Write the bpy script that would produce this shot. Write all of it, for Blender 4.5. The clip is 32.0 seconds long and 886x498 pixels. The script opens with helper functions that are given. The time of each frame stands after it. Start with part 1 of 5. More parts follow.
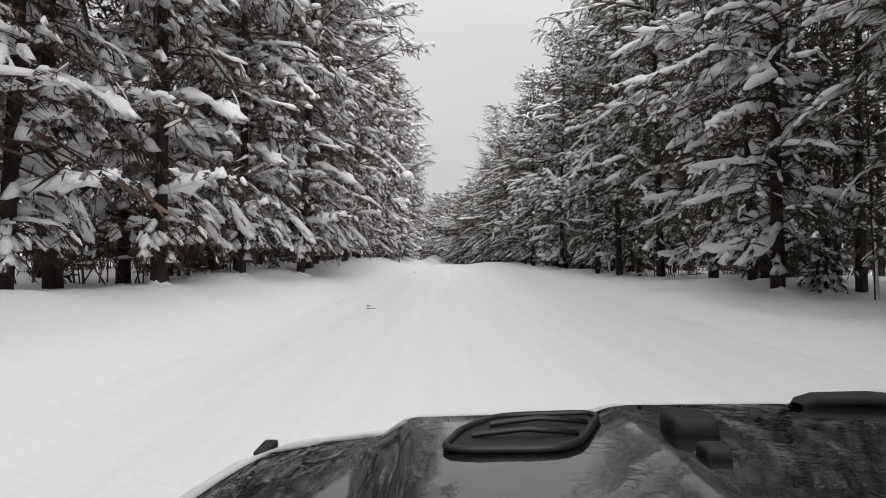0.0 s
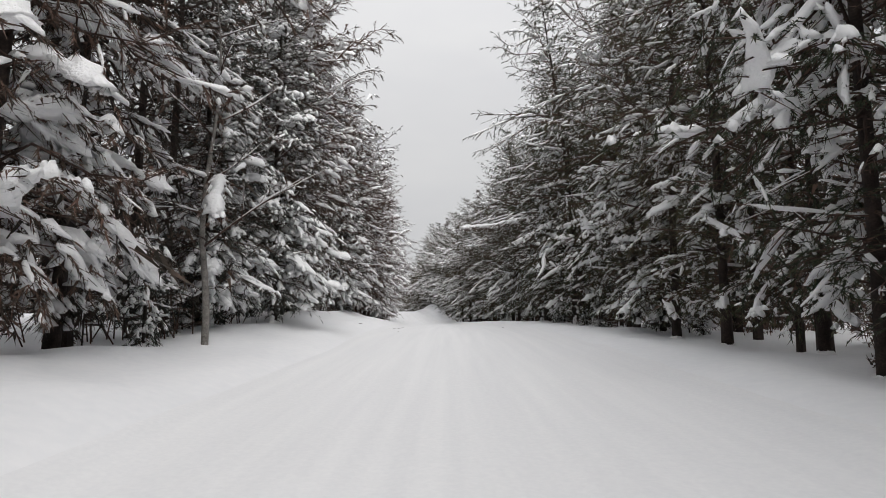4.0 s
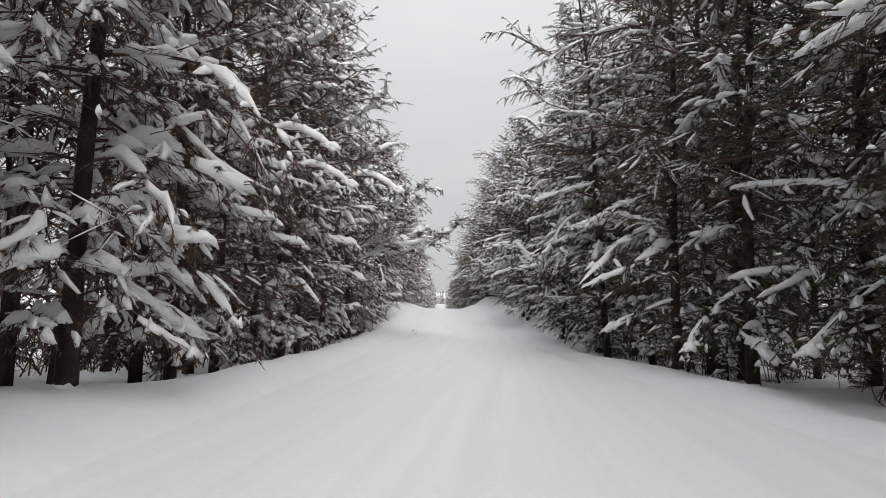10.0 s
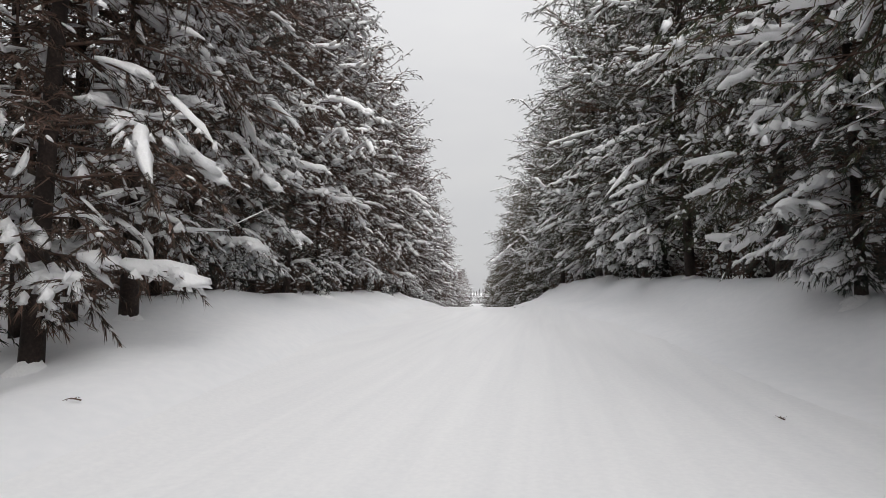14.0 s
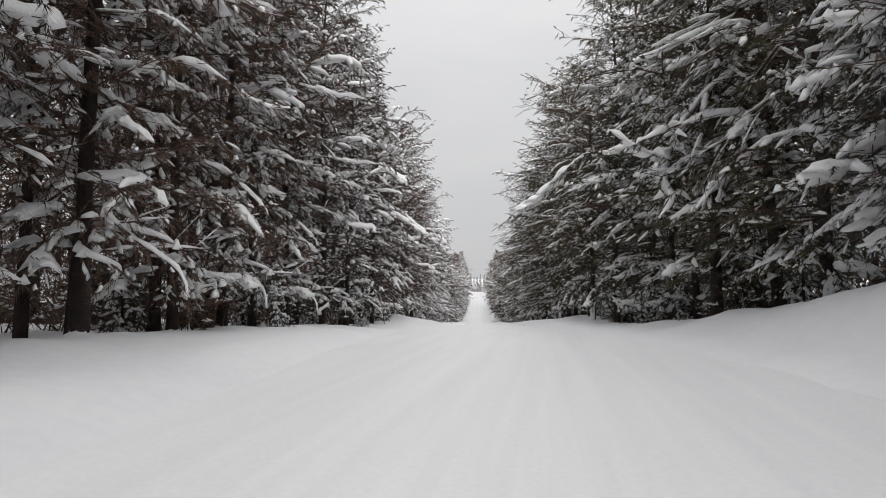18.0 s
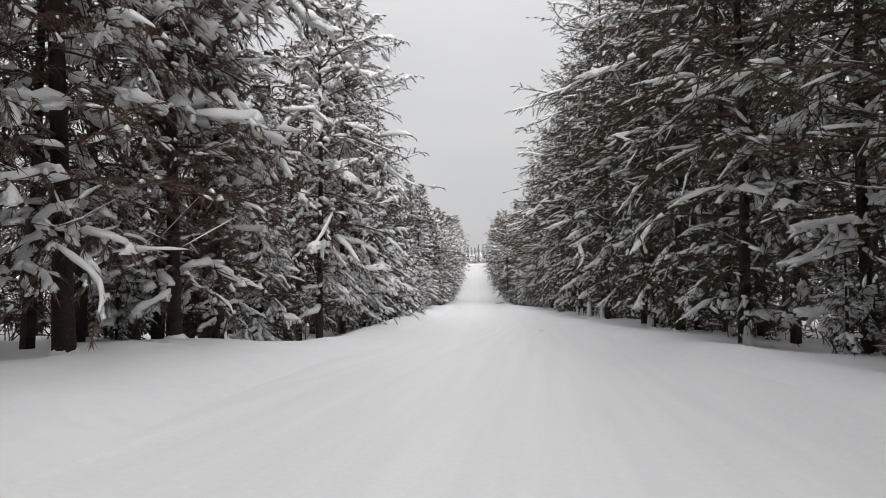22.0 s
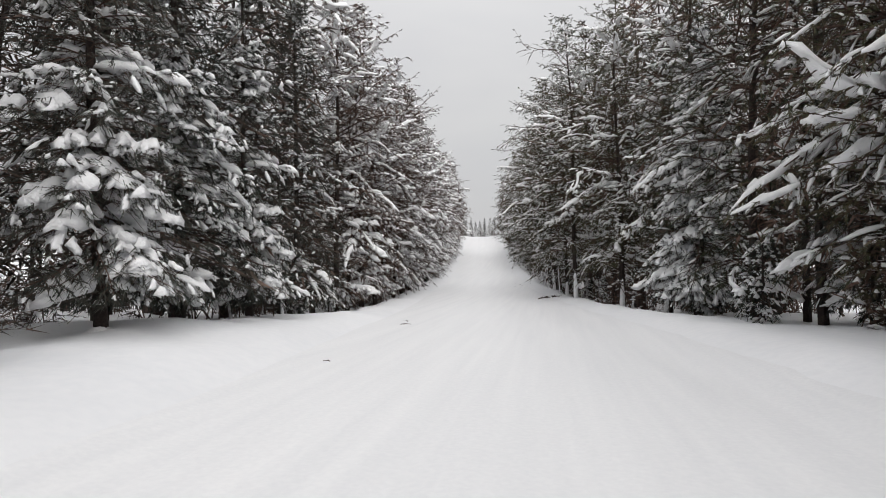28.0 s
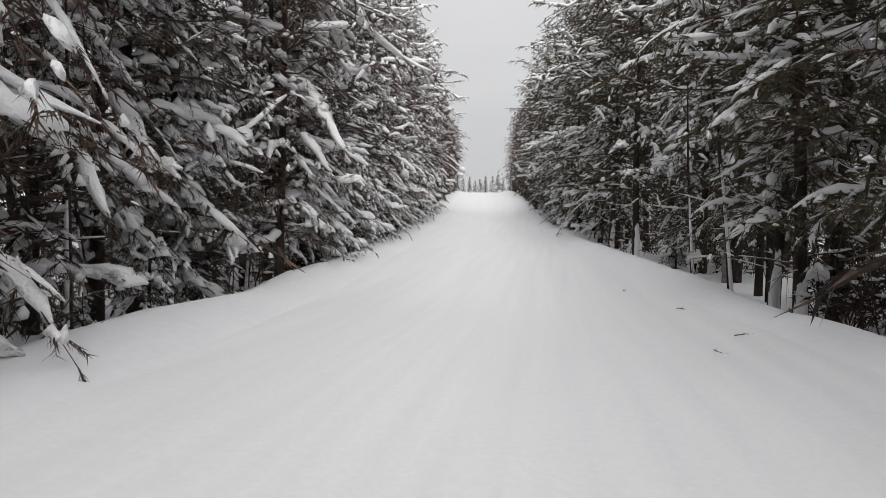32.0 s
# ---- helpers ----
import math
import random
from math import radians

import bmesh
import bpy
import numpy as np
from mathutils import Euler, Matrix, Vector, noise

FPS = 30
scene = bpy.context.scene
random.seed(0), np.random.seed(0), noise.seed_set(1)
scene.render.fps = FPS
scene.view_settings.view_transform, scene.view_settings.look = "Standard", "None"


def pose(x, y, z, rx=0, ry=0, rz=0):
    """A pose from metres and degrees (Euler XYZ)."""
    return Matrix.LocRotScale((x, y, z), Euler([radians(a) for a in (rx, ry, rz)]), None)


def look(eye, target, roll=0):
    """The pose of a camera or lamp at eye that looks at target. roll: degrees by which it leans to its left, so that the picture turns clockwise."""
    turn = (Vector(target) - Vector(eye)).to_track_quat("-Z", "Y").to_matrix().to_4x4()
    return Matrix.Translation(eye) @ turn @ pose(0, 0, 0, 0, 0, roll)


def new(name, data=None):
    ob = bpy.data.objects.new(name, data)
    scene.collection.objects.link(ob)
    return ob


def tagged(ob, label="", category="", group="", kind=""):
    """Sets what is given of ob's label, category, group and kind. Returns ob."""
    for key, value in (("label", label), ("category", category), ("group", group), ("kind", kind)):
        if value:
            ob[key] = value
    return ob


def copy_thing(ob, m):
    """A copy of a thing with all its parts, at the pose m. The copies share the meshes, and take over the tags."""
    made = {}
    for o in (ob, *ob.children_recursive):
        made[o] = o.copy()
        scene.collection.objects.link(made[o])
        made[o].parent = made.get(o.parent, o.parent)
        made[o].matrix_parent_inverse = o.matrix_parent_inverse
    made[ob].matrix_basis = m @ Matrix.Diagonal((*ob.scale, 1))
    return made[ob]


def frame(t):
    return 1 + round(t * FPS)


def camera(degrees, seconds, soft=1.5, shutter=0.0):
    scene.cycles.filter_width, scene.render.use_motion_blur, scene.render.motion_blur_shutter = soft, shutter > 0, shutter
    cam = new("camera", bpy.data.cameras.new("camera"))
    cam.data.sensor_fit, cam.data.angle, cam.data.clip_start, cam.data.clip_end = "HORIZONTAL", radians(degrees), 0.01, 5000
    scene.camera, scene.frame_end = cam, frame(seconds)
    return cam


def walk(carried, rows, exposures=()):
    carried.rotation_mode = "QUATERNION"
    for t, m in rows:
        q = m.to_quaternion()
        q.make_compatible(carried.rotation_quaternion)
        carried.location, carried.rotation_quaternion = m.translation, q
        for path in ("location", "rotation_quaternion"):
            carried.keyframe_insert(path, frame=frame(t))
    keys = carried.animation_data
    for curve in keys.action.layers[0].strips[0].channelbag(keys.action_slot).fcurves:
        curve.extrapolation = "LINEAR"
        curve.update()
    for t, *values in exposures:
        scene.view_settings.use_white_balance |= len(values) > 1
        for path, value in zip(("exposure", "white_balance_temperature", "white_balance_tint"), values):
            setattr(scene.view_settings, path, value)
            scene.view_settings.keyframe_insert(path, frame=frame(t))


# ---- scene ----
cam = camera(74.0, 32.0, soft=0.75)
PATH = [
    (0, (0.0, 0.0, 1.6), (0.0, 2.0, 1.631), -0.2),
    (0.5, (0.126, 6.445, 1.622), (0.118, 8.441, 1.737), 0.2),
    (1, (0.314, 12.718, 1.666), (0.306, 14.714, 1.795), 0.5),
    (1.5, (0.539, 18.833, 1.725), (0.53, 20.829, 1.857), 0.9),
    (2, (0.773, 24.803, 1.791), (0.778, 26.797, 1.938), 0.8),
    (2.5, (0.989, 30.64, 1.858), (0.989, 32.633, 2.018), 0.3),
    (3, (1.162, 36.357, 1.917), (1.152, 38.35, 2.088), -0.1),
    (3.5, (1.263, 41.967, 1.962), (1.247, 43.959, 2.14), -0.4),
    (5.5, (1.394, 64.397, 2.23), (1.37, 66.38, 2.488), -0.2),
    (6, (1.358, 70.001, 2.319), (1.312, 71.988, 2.546), -0.0),
    (6.5, (1.268, 75.696, 2.347), (1.198, 77.686, 2.532), -0.0),
    (7, (1.127, 81.472, 2.323), (1.03, 83.461, 2.507), 0.3),
    (7.5, (0.936, 87.321, 2.253), (0.818, 89.31, 2.428), 0.6),
    (8, (0.696, 93.233, 2.148), (0.557, 95.221, 2.322), 1.0),
    (8.5, (0.408, 99.202, 2.013), (0.249, 101.187, 2.191), 1.1),
    (9, (0.075, 105.217, 1.859), (-0.102, 107.201, 2.036), 1.2),
    (9.5, (-0.303, 111.27, 1.692), (-0.491, 113.253, 1.88), 1.0),
    (10, (-0.724, 117.353, 1.521), (-0.933, 119.334, 1.709), 0.9),
    (10.5, (-1.188, 123.457, 1.355), (-1.414, 125.438, 1.522), 0.6),
    (11, (-1.691, 129.574, 1.2), (-1.935, 131.553, 1.353), 0.2),
    (11.5, (-2.233, 135.694, 1.066), (-2.499, 137.671, 1.219), 0.3),
    (12, (-2.813, 141.81, 0.961), (-3.096, 143.783, 1.127), 0.3),
    (12.5, (-3.429, 147.912, 0.892), (-3.726, 149.882, 1.065), 0.4),
    (13, (-4.08, 153.992, 0.867), (-4.404, 155.958, 1.036), 0.8),
    (13.5, (-4.764, 160.041, 0.896), (-5.095, 162.006, 1.072), 0.8),
    (14, (-5.481, 166.052, 0.985), (-5.811, 168.015, 1.175), 0.2),
    (14.5, (-6.227, 172.014, 1.144), (-6.565, 173.975, 1.344), -0.0),
    (16.5, (-9.065, 195.908, 1.924), (-9.401, 197.871, 2.109), 0.0),
    (17, (-9.738, 201.892, 2.155), (-10.074, 203.856, 2.33), -0.3),
    (17.5, (-10.408, 207.878, 2.313), (-10.736, 209.843, 2.488), -0.3),
    (18, (-11.074, 213.863, 2.402), (-11.404, 215.831, 2.545), -0.4),
    (18.5, (-11.738, 219.848, 2.427), (-12.074, 221.814, 2.574), -0.6),
    (19, (-12.397, 225.832, 2.392), (-12.737, 227.798, 2.528), -0.5),
    (19.5, (-13.053, 231.814, 2.303), (-13.393, 233.783, 2.397), -0.1),
    (20, (-13.705, 237.794, 2.164), (-14.041, 239.764, 2.258), 0.4),
    (20.5, (-14.352, 243.771, 1.979), (-14.684, 245.742, 2.063), 0.7),
    (21, (-14.994, 249.745, 1.753), (-15.323, 251.716, 1.827), 0.3),
    (21.5, (-15.631, 255.714, 1.492), (-15.958, 257.686, 1.562), -0.1),
    (22, (-16.263, 261.679, 1.2), (-16.587, 263.651, 1.256), -0.5),
    (22.5, (-16.889, 267.638, 0.881), (-17.214, 269.611, 0.906), -0.6),
    (23, (-17.509, 273.591, 0.541), (-17.831, 275.565, 0.551), -0.6),
    (23.5, (-18.123, 279.537, 0.184), (-18.441, 281.512, 0.18), -0.7),
    (24, (-18.73, 285.477, -0.186), (-19.042, 287.452, -0.189), -0.8),
    (24.5, (-19.33, 291.408, -0.563), (-19.656, 293.381, -0.566), -0.8),
    (25, (-19.923, 297.331, -0.943), (-20.238, 299.306, -0.946), -0.7),
    (25.5, (-20.508, 303.245, -1.321), (-20.837, 305.218, -1.327), -0.8),
    (27.5, (-23.088, 327.488, -2.719), (-23.442, 329.457, -2.708), -0.9),
    (28, (-23.793, 333.696, -3.04), (-24.137, 335.666, -3.026), -0.6),
    (28.5, (-24.485, 339.866, -3.338), (-24.829, 341.836, -3.317), -0.1),
    (29, (-25.167, 345.986, -3.611), (-25.504, 347.958, -3.583), 0.2),
    (29.5, (-25.841, 352.048, -3.854), (-26.171, 354.02, -3.82), 0.3),
    (30, (-26.51, 358.04, -4.067), (-26.848, 360.01, -4.025), 0.5),
    (30.5, (-27.177, 363.951, -4.245), (-27.521, 365.921, -4.207), 0.4),
    (31, (-27.844, 369.771, -4.386), (-28.195, 371.74, -4.361), 0.3),
    (31.5, (-28.514, 375.489, -4.487), (-28.862, 377.459, -4.476), 0.7),
    (32, (-29.19, 381.096, -4.545), (-29.529, 383.064, -4.639), 0.6),
]
walk(cam, [(t, look(e, g, r)) for t, e, g, r in PATH])

# ---- sky and light ----
world = bpy.data.worlds.new("world")
scene.world = world
world.use_nodes = True
wn, wl = world.node_tree.nodes, world.node_tree.links
wn.clear()
SUN_UP, SUN_TURN = radians(42), radians(163)
SKY_LOW, SKY_CLIMB = 6.4, 9.5
sky = wn.new("ShaderNodeTexSky")
sky.sky_type, sky.sun_disc, sky.sun_elevation, sky.sun_rotation = "NISHITA", False, SUN_UP, SUN_TURN
sky.air_density, sky.dust_density = 1.0, 4.0
coord = wn.new("ShaderNodeTexCoord")
cloud = wn.new("ShaderNodeTexNoise")
cloud.inputs["Scale"].default_value, cloud.inputs["Detail"].default_value = 2.2, 4.0
stretch = wn.new("ShaderNodeMapping")
stretch.inputs["Scale"].default_value = (1.0, 1.0, 3.0)
cover = wn.new("ShaderNodeValToRGB")
cover.color_ramp.elements[0].position, cover.color_ramp.elements[0].color = 0.32, (0.925, 0.925, 0.95, 1)
cover.color_ramp.elements[1].position, cover.color_ramp.elements[1].color = 0.70, (1.04, 1.035, 1.035, 1)
# an overcast sky is several times as bright overhead as at the horizon
split = wn.new("ShaderNodeSeparateXYZ")
height = wn.new("ShaderNodeMath")
height.operation, height.use_clamp = "MAXIMUM", False
height.inputs[1].default_value = 0.0
swell = wn.new("ShaderNodeMath")
swell.operation = "POWER"
swell.inputs[1].default_value = 1.8
climb = wn.new("ShaderNodeMath")
climb.operation = "MULTIPLY_ADD"
climb.inputs[1].default_value, climb.inputs[2].default_value = SKY_CLIMB, SKY_LOW
glow = wn.new("ShaderNodeVectorMath")
glow.operation = "SCALE"
over = wn.new("ShaderNodeMix")
over.data_type = "RGBA"
over.inputs[0].default_value = 0.95
back = wn.new("ShaderNodeBackground")
back.inputs["Strength"].default_value = 0.1
out = wn.new("ShaderNodeOutputWorld")
wl.new(coord.outputs["Generated"], stretch.inputs["Vector"])
wl.new(stretch.outputs["Vector"], cloud.inputs["Vector"])
wl.new(cloud.outputs["Fac"], cover.inputs["Fac"])
wl.new(coord.outputs["Generated"], split.inputs["Vector"])
wl.new(split.outputs["Z"], height.inputs[0])
wl.new(height.outputs[0], swell.inputs[0])
wl.new(swell.outputs[0], climb.inputs[0])
wl.new(cover.outputs["Color"], glow.inputs["Vector"])
wl.new(climb.outputs[0], glow.inputs["Scale"])
wl.new(sky.outputs["Color"], over.inputs[6])
wl.new(glow.outputs["Vector"], over.inputs[7])
wl.new(over.outputs[2], back.inputs["Color"])
wl.new(back.outputs["Background"], out.inputs["Surface"])

sun_data = bpy.data.lights.new("sun", "SUN")
sun_data.energy, sun_data.angle, sun_data.color = 1.95, radians(40), (1.0, 0.98, 0.96)
sun = new("sun", sun_data)
# the veiled sun stands behind the start, a little to the right of the road
sun.matrix_world = look((0, 0, 60), (-60 * math.cos(SUN_UP) * math.sin(SUN_TURN), -60 * math.cos(SUN_UP) * math.cos(SUN_TURN), 60 - 60 * math.sin(SUN_UP)))
scene.view_settings.exposure = -0.06


# ---- materials ----
def material(name, dark, light, scale, rough, bump=0.2, fine=8.0, island=0.0, third=None, spec=0.3, bump_dist=0.02):
    """A surface with a coarse and a fine variation between two or three colours, and relief."""
    m = bpy.data.materials.new(name)
    m.use_nodes = True
    n, l = m.node_tree.nodes, m.node_tree.links
    b = n["Principled BSDF"]
    tc = n.new("ShaderNodeTexCoord")
    n1, n2 = n.new("ShaderNodeTexNoise"), n.new("ShaderNodeTexNoise")
    n1.inputs["Scale"].default_value, n2.inputs["Scale"].default_value = scale, scale * fine
    n1.inputs["Detail"].default_value, n2.inputs["Detail"].default_value = 3, 4
    add = n.new("ShaderNodeMath")
    add.operation = "MULTIPLY_ADD"
    add.inputs[1].default_value = 0.55
    half = n.new("ShaderNodeMath")
    half.operation = "MULTIPLY"
    half.inputs[1].default_value = 0.45
    l.new(tc.outputs["Object"], n1.inputs["Vector"])
    l.new(tc.outputs["Object"], n2.inputs["Vector"])
    l.new(n2.outputs["Fac"], half.inputs[0])
    l.new(n1.outputs["Fac"], add.inputs[0])
    l.new(half.outputs[0], add.inputs[2])
    value = add.outputs[0]
    if island:
        geo = n.new("ShaderNodeNewGeometry")
        info = n.new("ShaderNodeObjectInfo")
        shift = n.new("ShaderNodeMath")
        shift.operation = "MULTIPLY_ADD"
        shift.inputs[1].default_value = island
        l.new(geo.outputs["Random Per Island"], shift.inputs[0])
        l.new(value, shift.inputs[2])
        tree = n.new("ShaderNodeMath")
        tree.operation = "MULTIPLY_ADD"
        tree.inputs[1].default_value = island * 0.7
        l.new(info.outputs["Random"], tree.inputs[0])
        l.new(shift.outputs[0], tree.inputs[2])
        low = n.new("ShaderNodeMath")
        low.operation = "SUBTRACT"
        low.inputs[1].default_value = island * 0.85
        l.new(tree.outputs[0], low.inputs[0])
        value = low.outputs[0]
    ramp = n.new("ShaderNodeValToRGB")
    ramp.color_ramp.elements[0].position, ramp.color_ramp.elements[0].color = 0.3, (*dark, 1)
    ramp.color_ramp.elements[1].position, ramp.color_ramp.elements[1].color = 0.7, (*light, 1)
    if third:
        ramp.color_ramp.elements.new(0.5).color = (*third, 1)
    l.new(value, ramp.inputs["Fac"])
    l.new(ramp.outputs["Color"], b.inputs["Base Color"])
    b.inputs["Roughness"].default_value = rough
    b.inputs["Specular IOR Level"].default_value = spec
    if bump:
        bp = n.new("ShaderNodeBump")
        bp.inputs["Strength"].default_value, bp.inputs["Distance"].default_value = bump, bump_dist
        l.new(add.outputs[0], bp.inputs["Height"])
        l.new(bp.outputs["Normal"], b.inputs["Normal"])
    return m


SNOW = material("fresh_snow", (0.80, 0.81, 0.83), (0.88, 0.88, 0.89), 0.35, 0.75, 0.35, 14, bump_dist=0.05)
PACKED = material("packed_snow", (0.785, 0.79, 0.805), (0.875, 0.875, 0.88), 0.5, 0.6, 0.22, 30, bump_dist=0.03)
LOAD = material("snow_load", (0.86, 0.86, 0.875), (0.93, 0.93, 0.93), 3.0, 0.8, 0.9, 8, bump_dist=0.05)
NEEDLE = material("pine_needles", (0.026, 0.021, 0.016), (0.150, 0.090, 0.068), 1.2, 0.6, 0, 6, island=0.55, third=(0.058, 0.043, 0.032))
NEEDLE_GREEN = material("green_pine_needles", (0.018, 0.026, 0.013), (0.115, 0.096, 0.054), 1.2, 0.6, 0, 6, island=0.5, third=(0.044, 0.056, 0.026))
NEEDLE_SPRUCE = material("spruce_needles", (0.014, 0.020, 0.016), (0.070, 0.068, 0.056), 1.2, 0.6, 0, 6, island=0.5, third=(0.032, 0.040, 0.032))
pn, pl = PACKED.node_tree.nodes, PACKED.node_tree.links
along = pn.new("ShaderNodeMapping")
along.inputs["Scale"].default_value = (3.2, 0.10, 1.0)
along.inputs["Rotation"].default_value = (0, 0, radians(-4))
streak = next(n for n in pn if n.type == "TEX_NOISE" and abs(n.inputs["Scale"].default_value - 0.5) < 0.01)
streak.inputs["Scale"].default_value = 1.0
pl.new(next(n for n in pn if n.type == "TEX_COORD").outputs["Object"], along.inputs["Vector"])
pl.new(along.outputs["Vector"], streak.inputs["Vector"])
BARK = material("pine_bark", (0.014, 0.010, 0.009), (0.070, 0.050, 0.042), 3.0, 0.9, 0.8, 9, third=(0.032, 0.023, 0.020))
TWIG = material("dead_twigs", (0.040, 0.024, 0.019), (0.135, 0.084, 0.066), 3.0, 0.9, 0.3, 6, island=0.3)
BIRCH = material("birch_bark", (0.05, 0.045, 0.04), (0.34, 0.32, 0.30), 5.0, 0.8, 0.4, 5, third=(0.20, 0.185, 0.17))


# ---- the lie of the land ----
ROAD_Y = [-400, -60] + [p[1][1] for p in PATH] + [395, 420, 450, 480, 505, 530, 600, 800, 1600]
ROAD_X = [-4, -0.6] + [p[1][0] for p in PATH] + [-30.7, -33.4, -36.6, -39.8, -42.4, -45.1, -52.6, -74, -159]
ROAD_Z = [0, 0] + [p[1][2] - 1.6 for p in PATH] + [-6.5, -5.7, -3.6, -0.4, 1.7, 2.0, 0.5, 6.0, 30.0]


def smooth(ys, vs, width):
    """A table of vs over ys, softened over that many metres."""
    at = np.arange(-420.0, 1620.0, 1.0)
    v = np.interp(at, ys, vs)
    k = np.hanning(2 * width + 1)
    return at, np.convolve(np.pad(v, width, mode="edge"), k / k.sum(), mode="valid")


TX, TZ = smooth(ROAD_Y, ROAD_X, 4), smooth(ROAD_Y, ROAD_Z, 6)
# heights over the road of the shoulder, and of the forest's edge, on both sides
SHOULDER_L = smooth((-60, 0, 15, 30, 48, 60, 80, 88, 105, 115, 127, 135, 142, 160, 164, 172, 176, 180, 190, 210, 233, 240, 246, 253, 259, 270, 279, 283, 287, 292, 297, 306, 318, 340, 345, 352, 362, 376, 380, 386, 400, 420, 1600),
                    (0.8, 0.8, 0.7, 0.7, 0.8, 0.4, 0.7, 0.7, 0.5, 0.5, 0.4, 0.4, 0.36, 0.4, 0.34, 0.42, 0.8, 0.9, 0.9, 0.8, 0.5, 0.25, 0.12, 0.18, 0.55, 0.5, 0.42, 0.24, 0.22, 0.42, 0.55, 0.6, 0.5, 0.5, 0.55, 0.4, 0.15, 0.14, 0.2, 0.36, 0.45, 0.3, 0.3), 3)
BANK_L = smooth((-60, 0, 15, 30, 48, 60, 80, 88, 105, 115, 127, 133, 165, 171, 174.5, 176.5, 180, 190, 210, 233, 240, 246, 253, 258, 261, 270, 276, 280, 308, 318, 340, 345, 352, 360, 400, 430, 1600),
                (1.2, 1.2, 0.95, 1.1, 1.25, 0.6, 1.15, 1.05, 0.75, 0.55, 0.36, -0.3, -0.3, -0.05, 0.5, 1.3, 1.4, 1.3, 1.2, 0.55, 0.25, 0.12, 0.18, 0.75, 0.85, 0.68, 0.5, -0.3, -0.2, 0.42, 0.55, 0.65, 0.4, -0.4, -0.4, 0.1, 0.2), 3)
SHOULDER_R = smooth((-60, 0, 20, 48, 56, 84, 105, 116, 140, 146, 163, 174, 180, 190, 212, 222, 238, 250, 262, 298, 335, 350, 366, 374, 384, 392, 400, 430, 1600),
                    (0.5, 0.5, 0.5, 0.35, 0.3, 0.3, 0.35, 0.35, 0.3, 0.05, 0.2, 0.05, 0.6, 0.8, 0.8, 0.6, 0.3, 0.25, 0.5, 0.5, 0.55, 0.5, 0.25, 0.1, 0.08, 0.3, 0.45, 0.4, 0.3), 3)
BANK_R = smooth((-60, 0, 11, 18, 28, 48, 56, 81, 89, 105, 116, 126, 140, 148, 160, 168, 180, 186, 205, 213, 219, 226, 232, 238, 250, 262, 267, 273, 284, 300, 335, 350, 360, 368, 400, 430, 1600),
                (0.6, 0.6, 0.58, 0.7, 0.48, 0.3, 0.17, 0.14, 0.18, 0.33, 0.2, 0.12, -0.1, -0.3, 0.4, 0.9, 1.6, 1.9, 2.1, 2.15, 1.95, 1.75, 1.2, 0.55, 0.3, 0.8, 0.45, 0.22, 0.42, 0.46, 0.65, 0.45, 0.0, -0.5, -0.5, 0.0, 0.2), 3)


def road_x(y):
    return np.interp(y, *TX)


def step(a, b, v):
    s = np.clip((v - a) / (b - a), 0, 1)
    return s * s * (3 - 2 * s)


def ripple(x, y, size, seed):
    """Soft bumps without a repeat over the walk, from -1 to 1."""
    a = np.sin(x / size * 1.7 + seed) + np.sin(y / size * 1.3 + 2.1 * seed) + np.sin((x + y) / size * 0.83 + 3.3 * seed) + np.sin((x * 0.6 - y) / size * 2.1 + seed * 5)
    return a / 4


def land(u, y):
    """Height of the snow u metres to the right of the walk's line at y."""
    u, y = np.asarray(u, float), np.asarray(y, float)
    z = np.interp(y, *TZ)
    wob = 0.35 * ripple(0 * u, y, 2.3, 1.0)
    wob_r = 0.35 * ripple(0 * u, y, 2.7, 4.0)
    sl, sr = np.interp(y, *SHOULDER_L), np.interp(y, *SHOULDER_R)
    z = z + sl * step(-2.8, -5.0, u + 0.5 * wob) + (np.interp(y, *BANK_L) - sl) * step(-5.0, -6.6, u + wob)
    z = z + sr * step(3.4, 5.6, u + 0.5 * wob_r) + (np.interp(y, *BANK_R) - sr) * step(5.6, 7.9, u + wob_r)
    z = z + 0.08 * np.exp(-((u + 4.6 + wob) / 0.7) ** 2) * ripple(u, y, 0.9, 2.0) + 0.08 * np.exp(-((u - 5.2 + wob) / 0.8) ** 2) * ripple(u, y, 0.8, 7.0)
    away = step(4.0, 7.5, np.abs(u - 0.5))
    z = z + away * (0.12 * ripple(u, y, 0.8, 3.0) + 0.16 * ripple(u, y, 2.4, 5.0))
    far = step(14, 60, np.abs(u))
    z = z + far * 1.2 * ripple(u, y, 19.0, 6.0)
    return z


def place(u, y):
    """World place on the snow, u metres right of the walk's line."""
    return float(road_x(y) + u), float(y), float(land(u, y))


def mesh_object(name, verts, faces, mat, parent=None, flat=False, label=""):
    me = bpy.data.meshes.new(name)
    me.from_pydata([tuple(v) for v in verts], [], faces)
    me.materials.append(mat)
    if not flat:
        me.polygons.foreach_set("use_smooth", [True] * len(me.polygons))
    me.update()
    ob = new(name, me)
    ob.parent = parent
    if label:
        tagged(ob, label)
    return ob


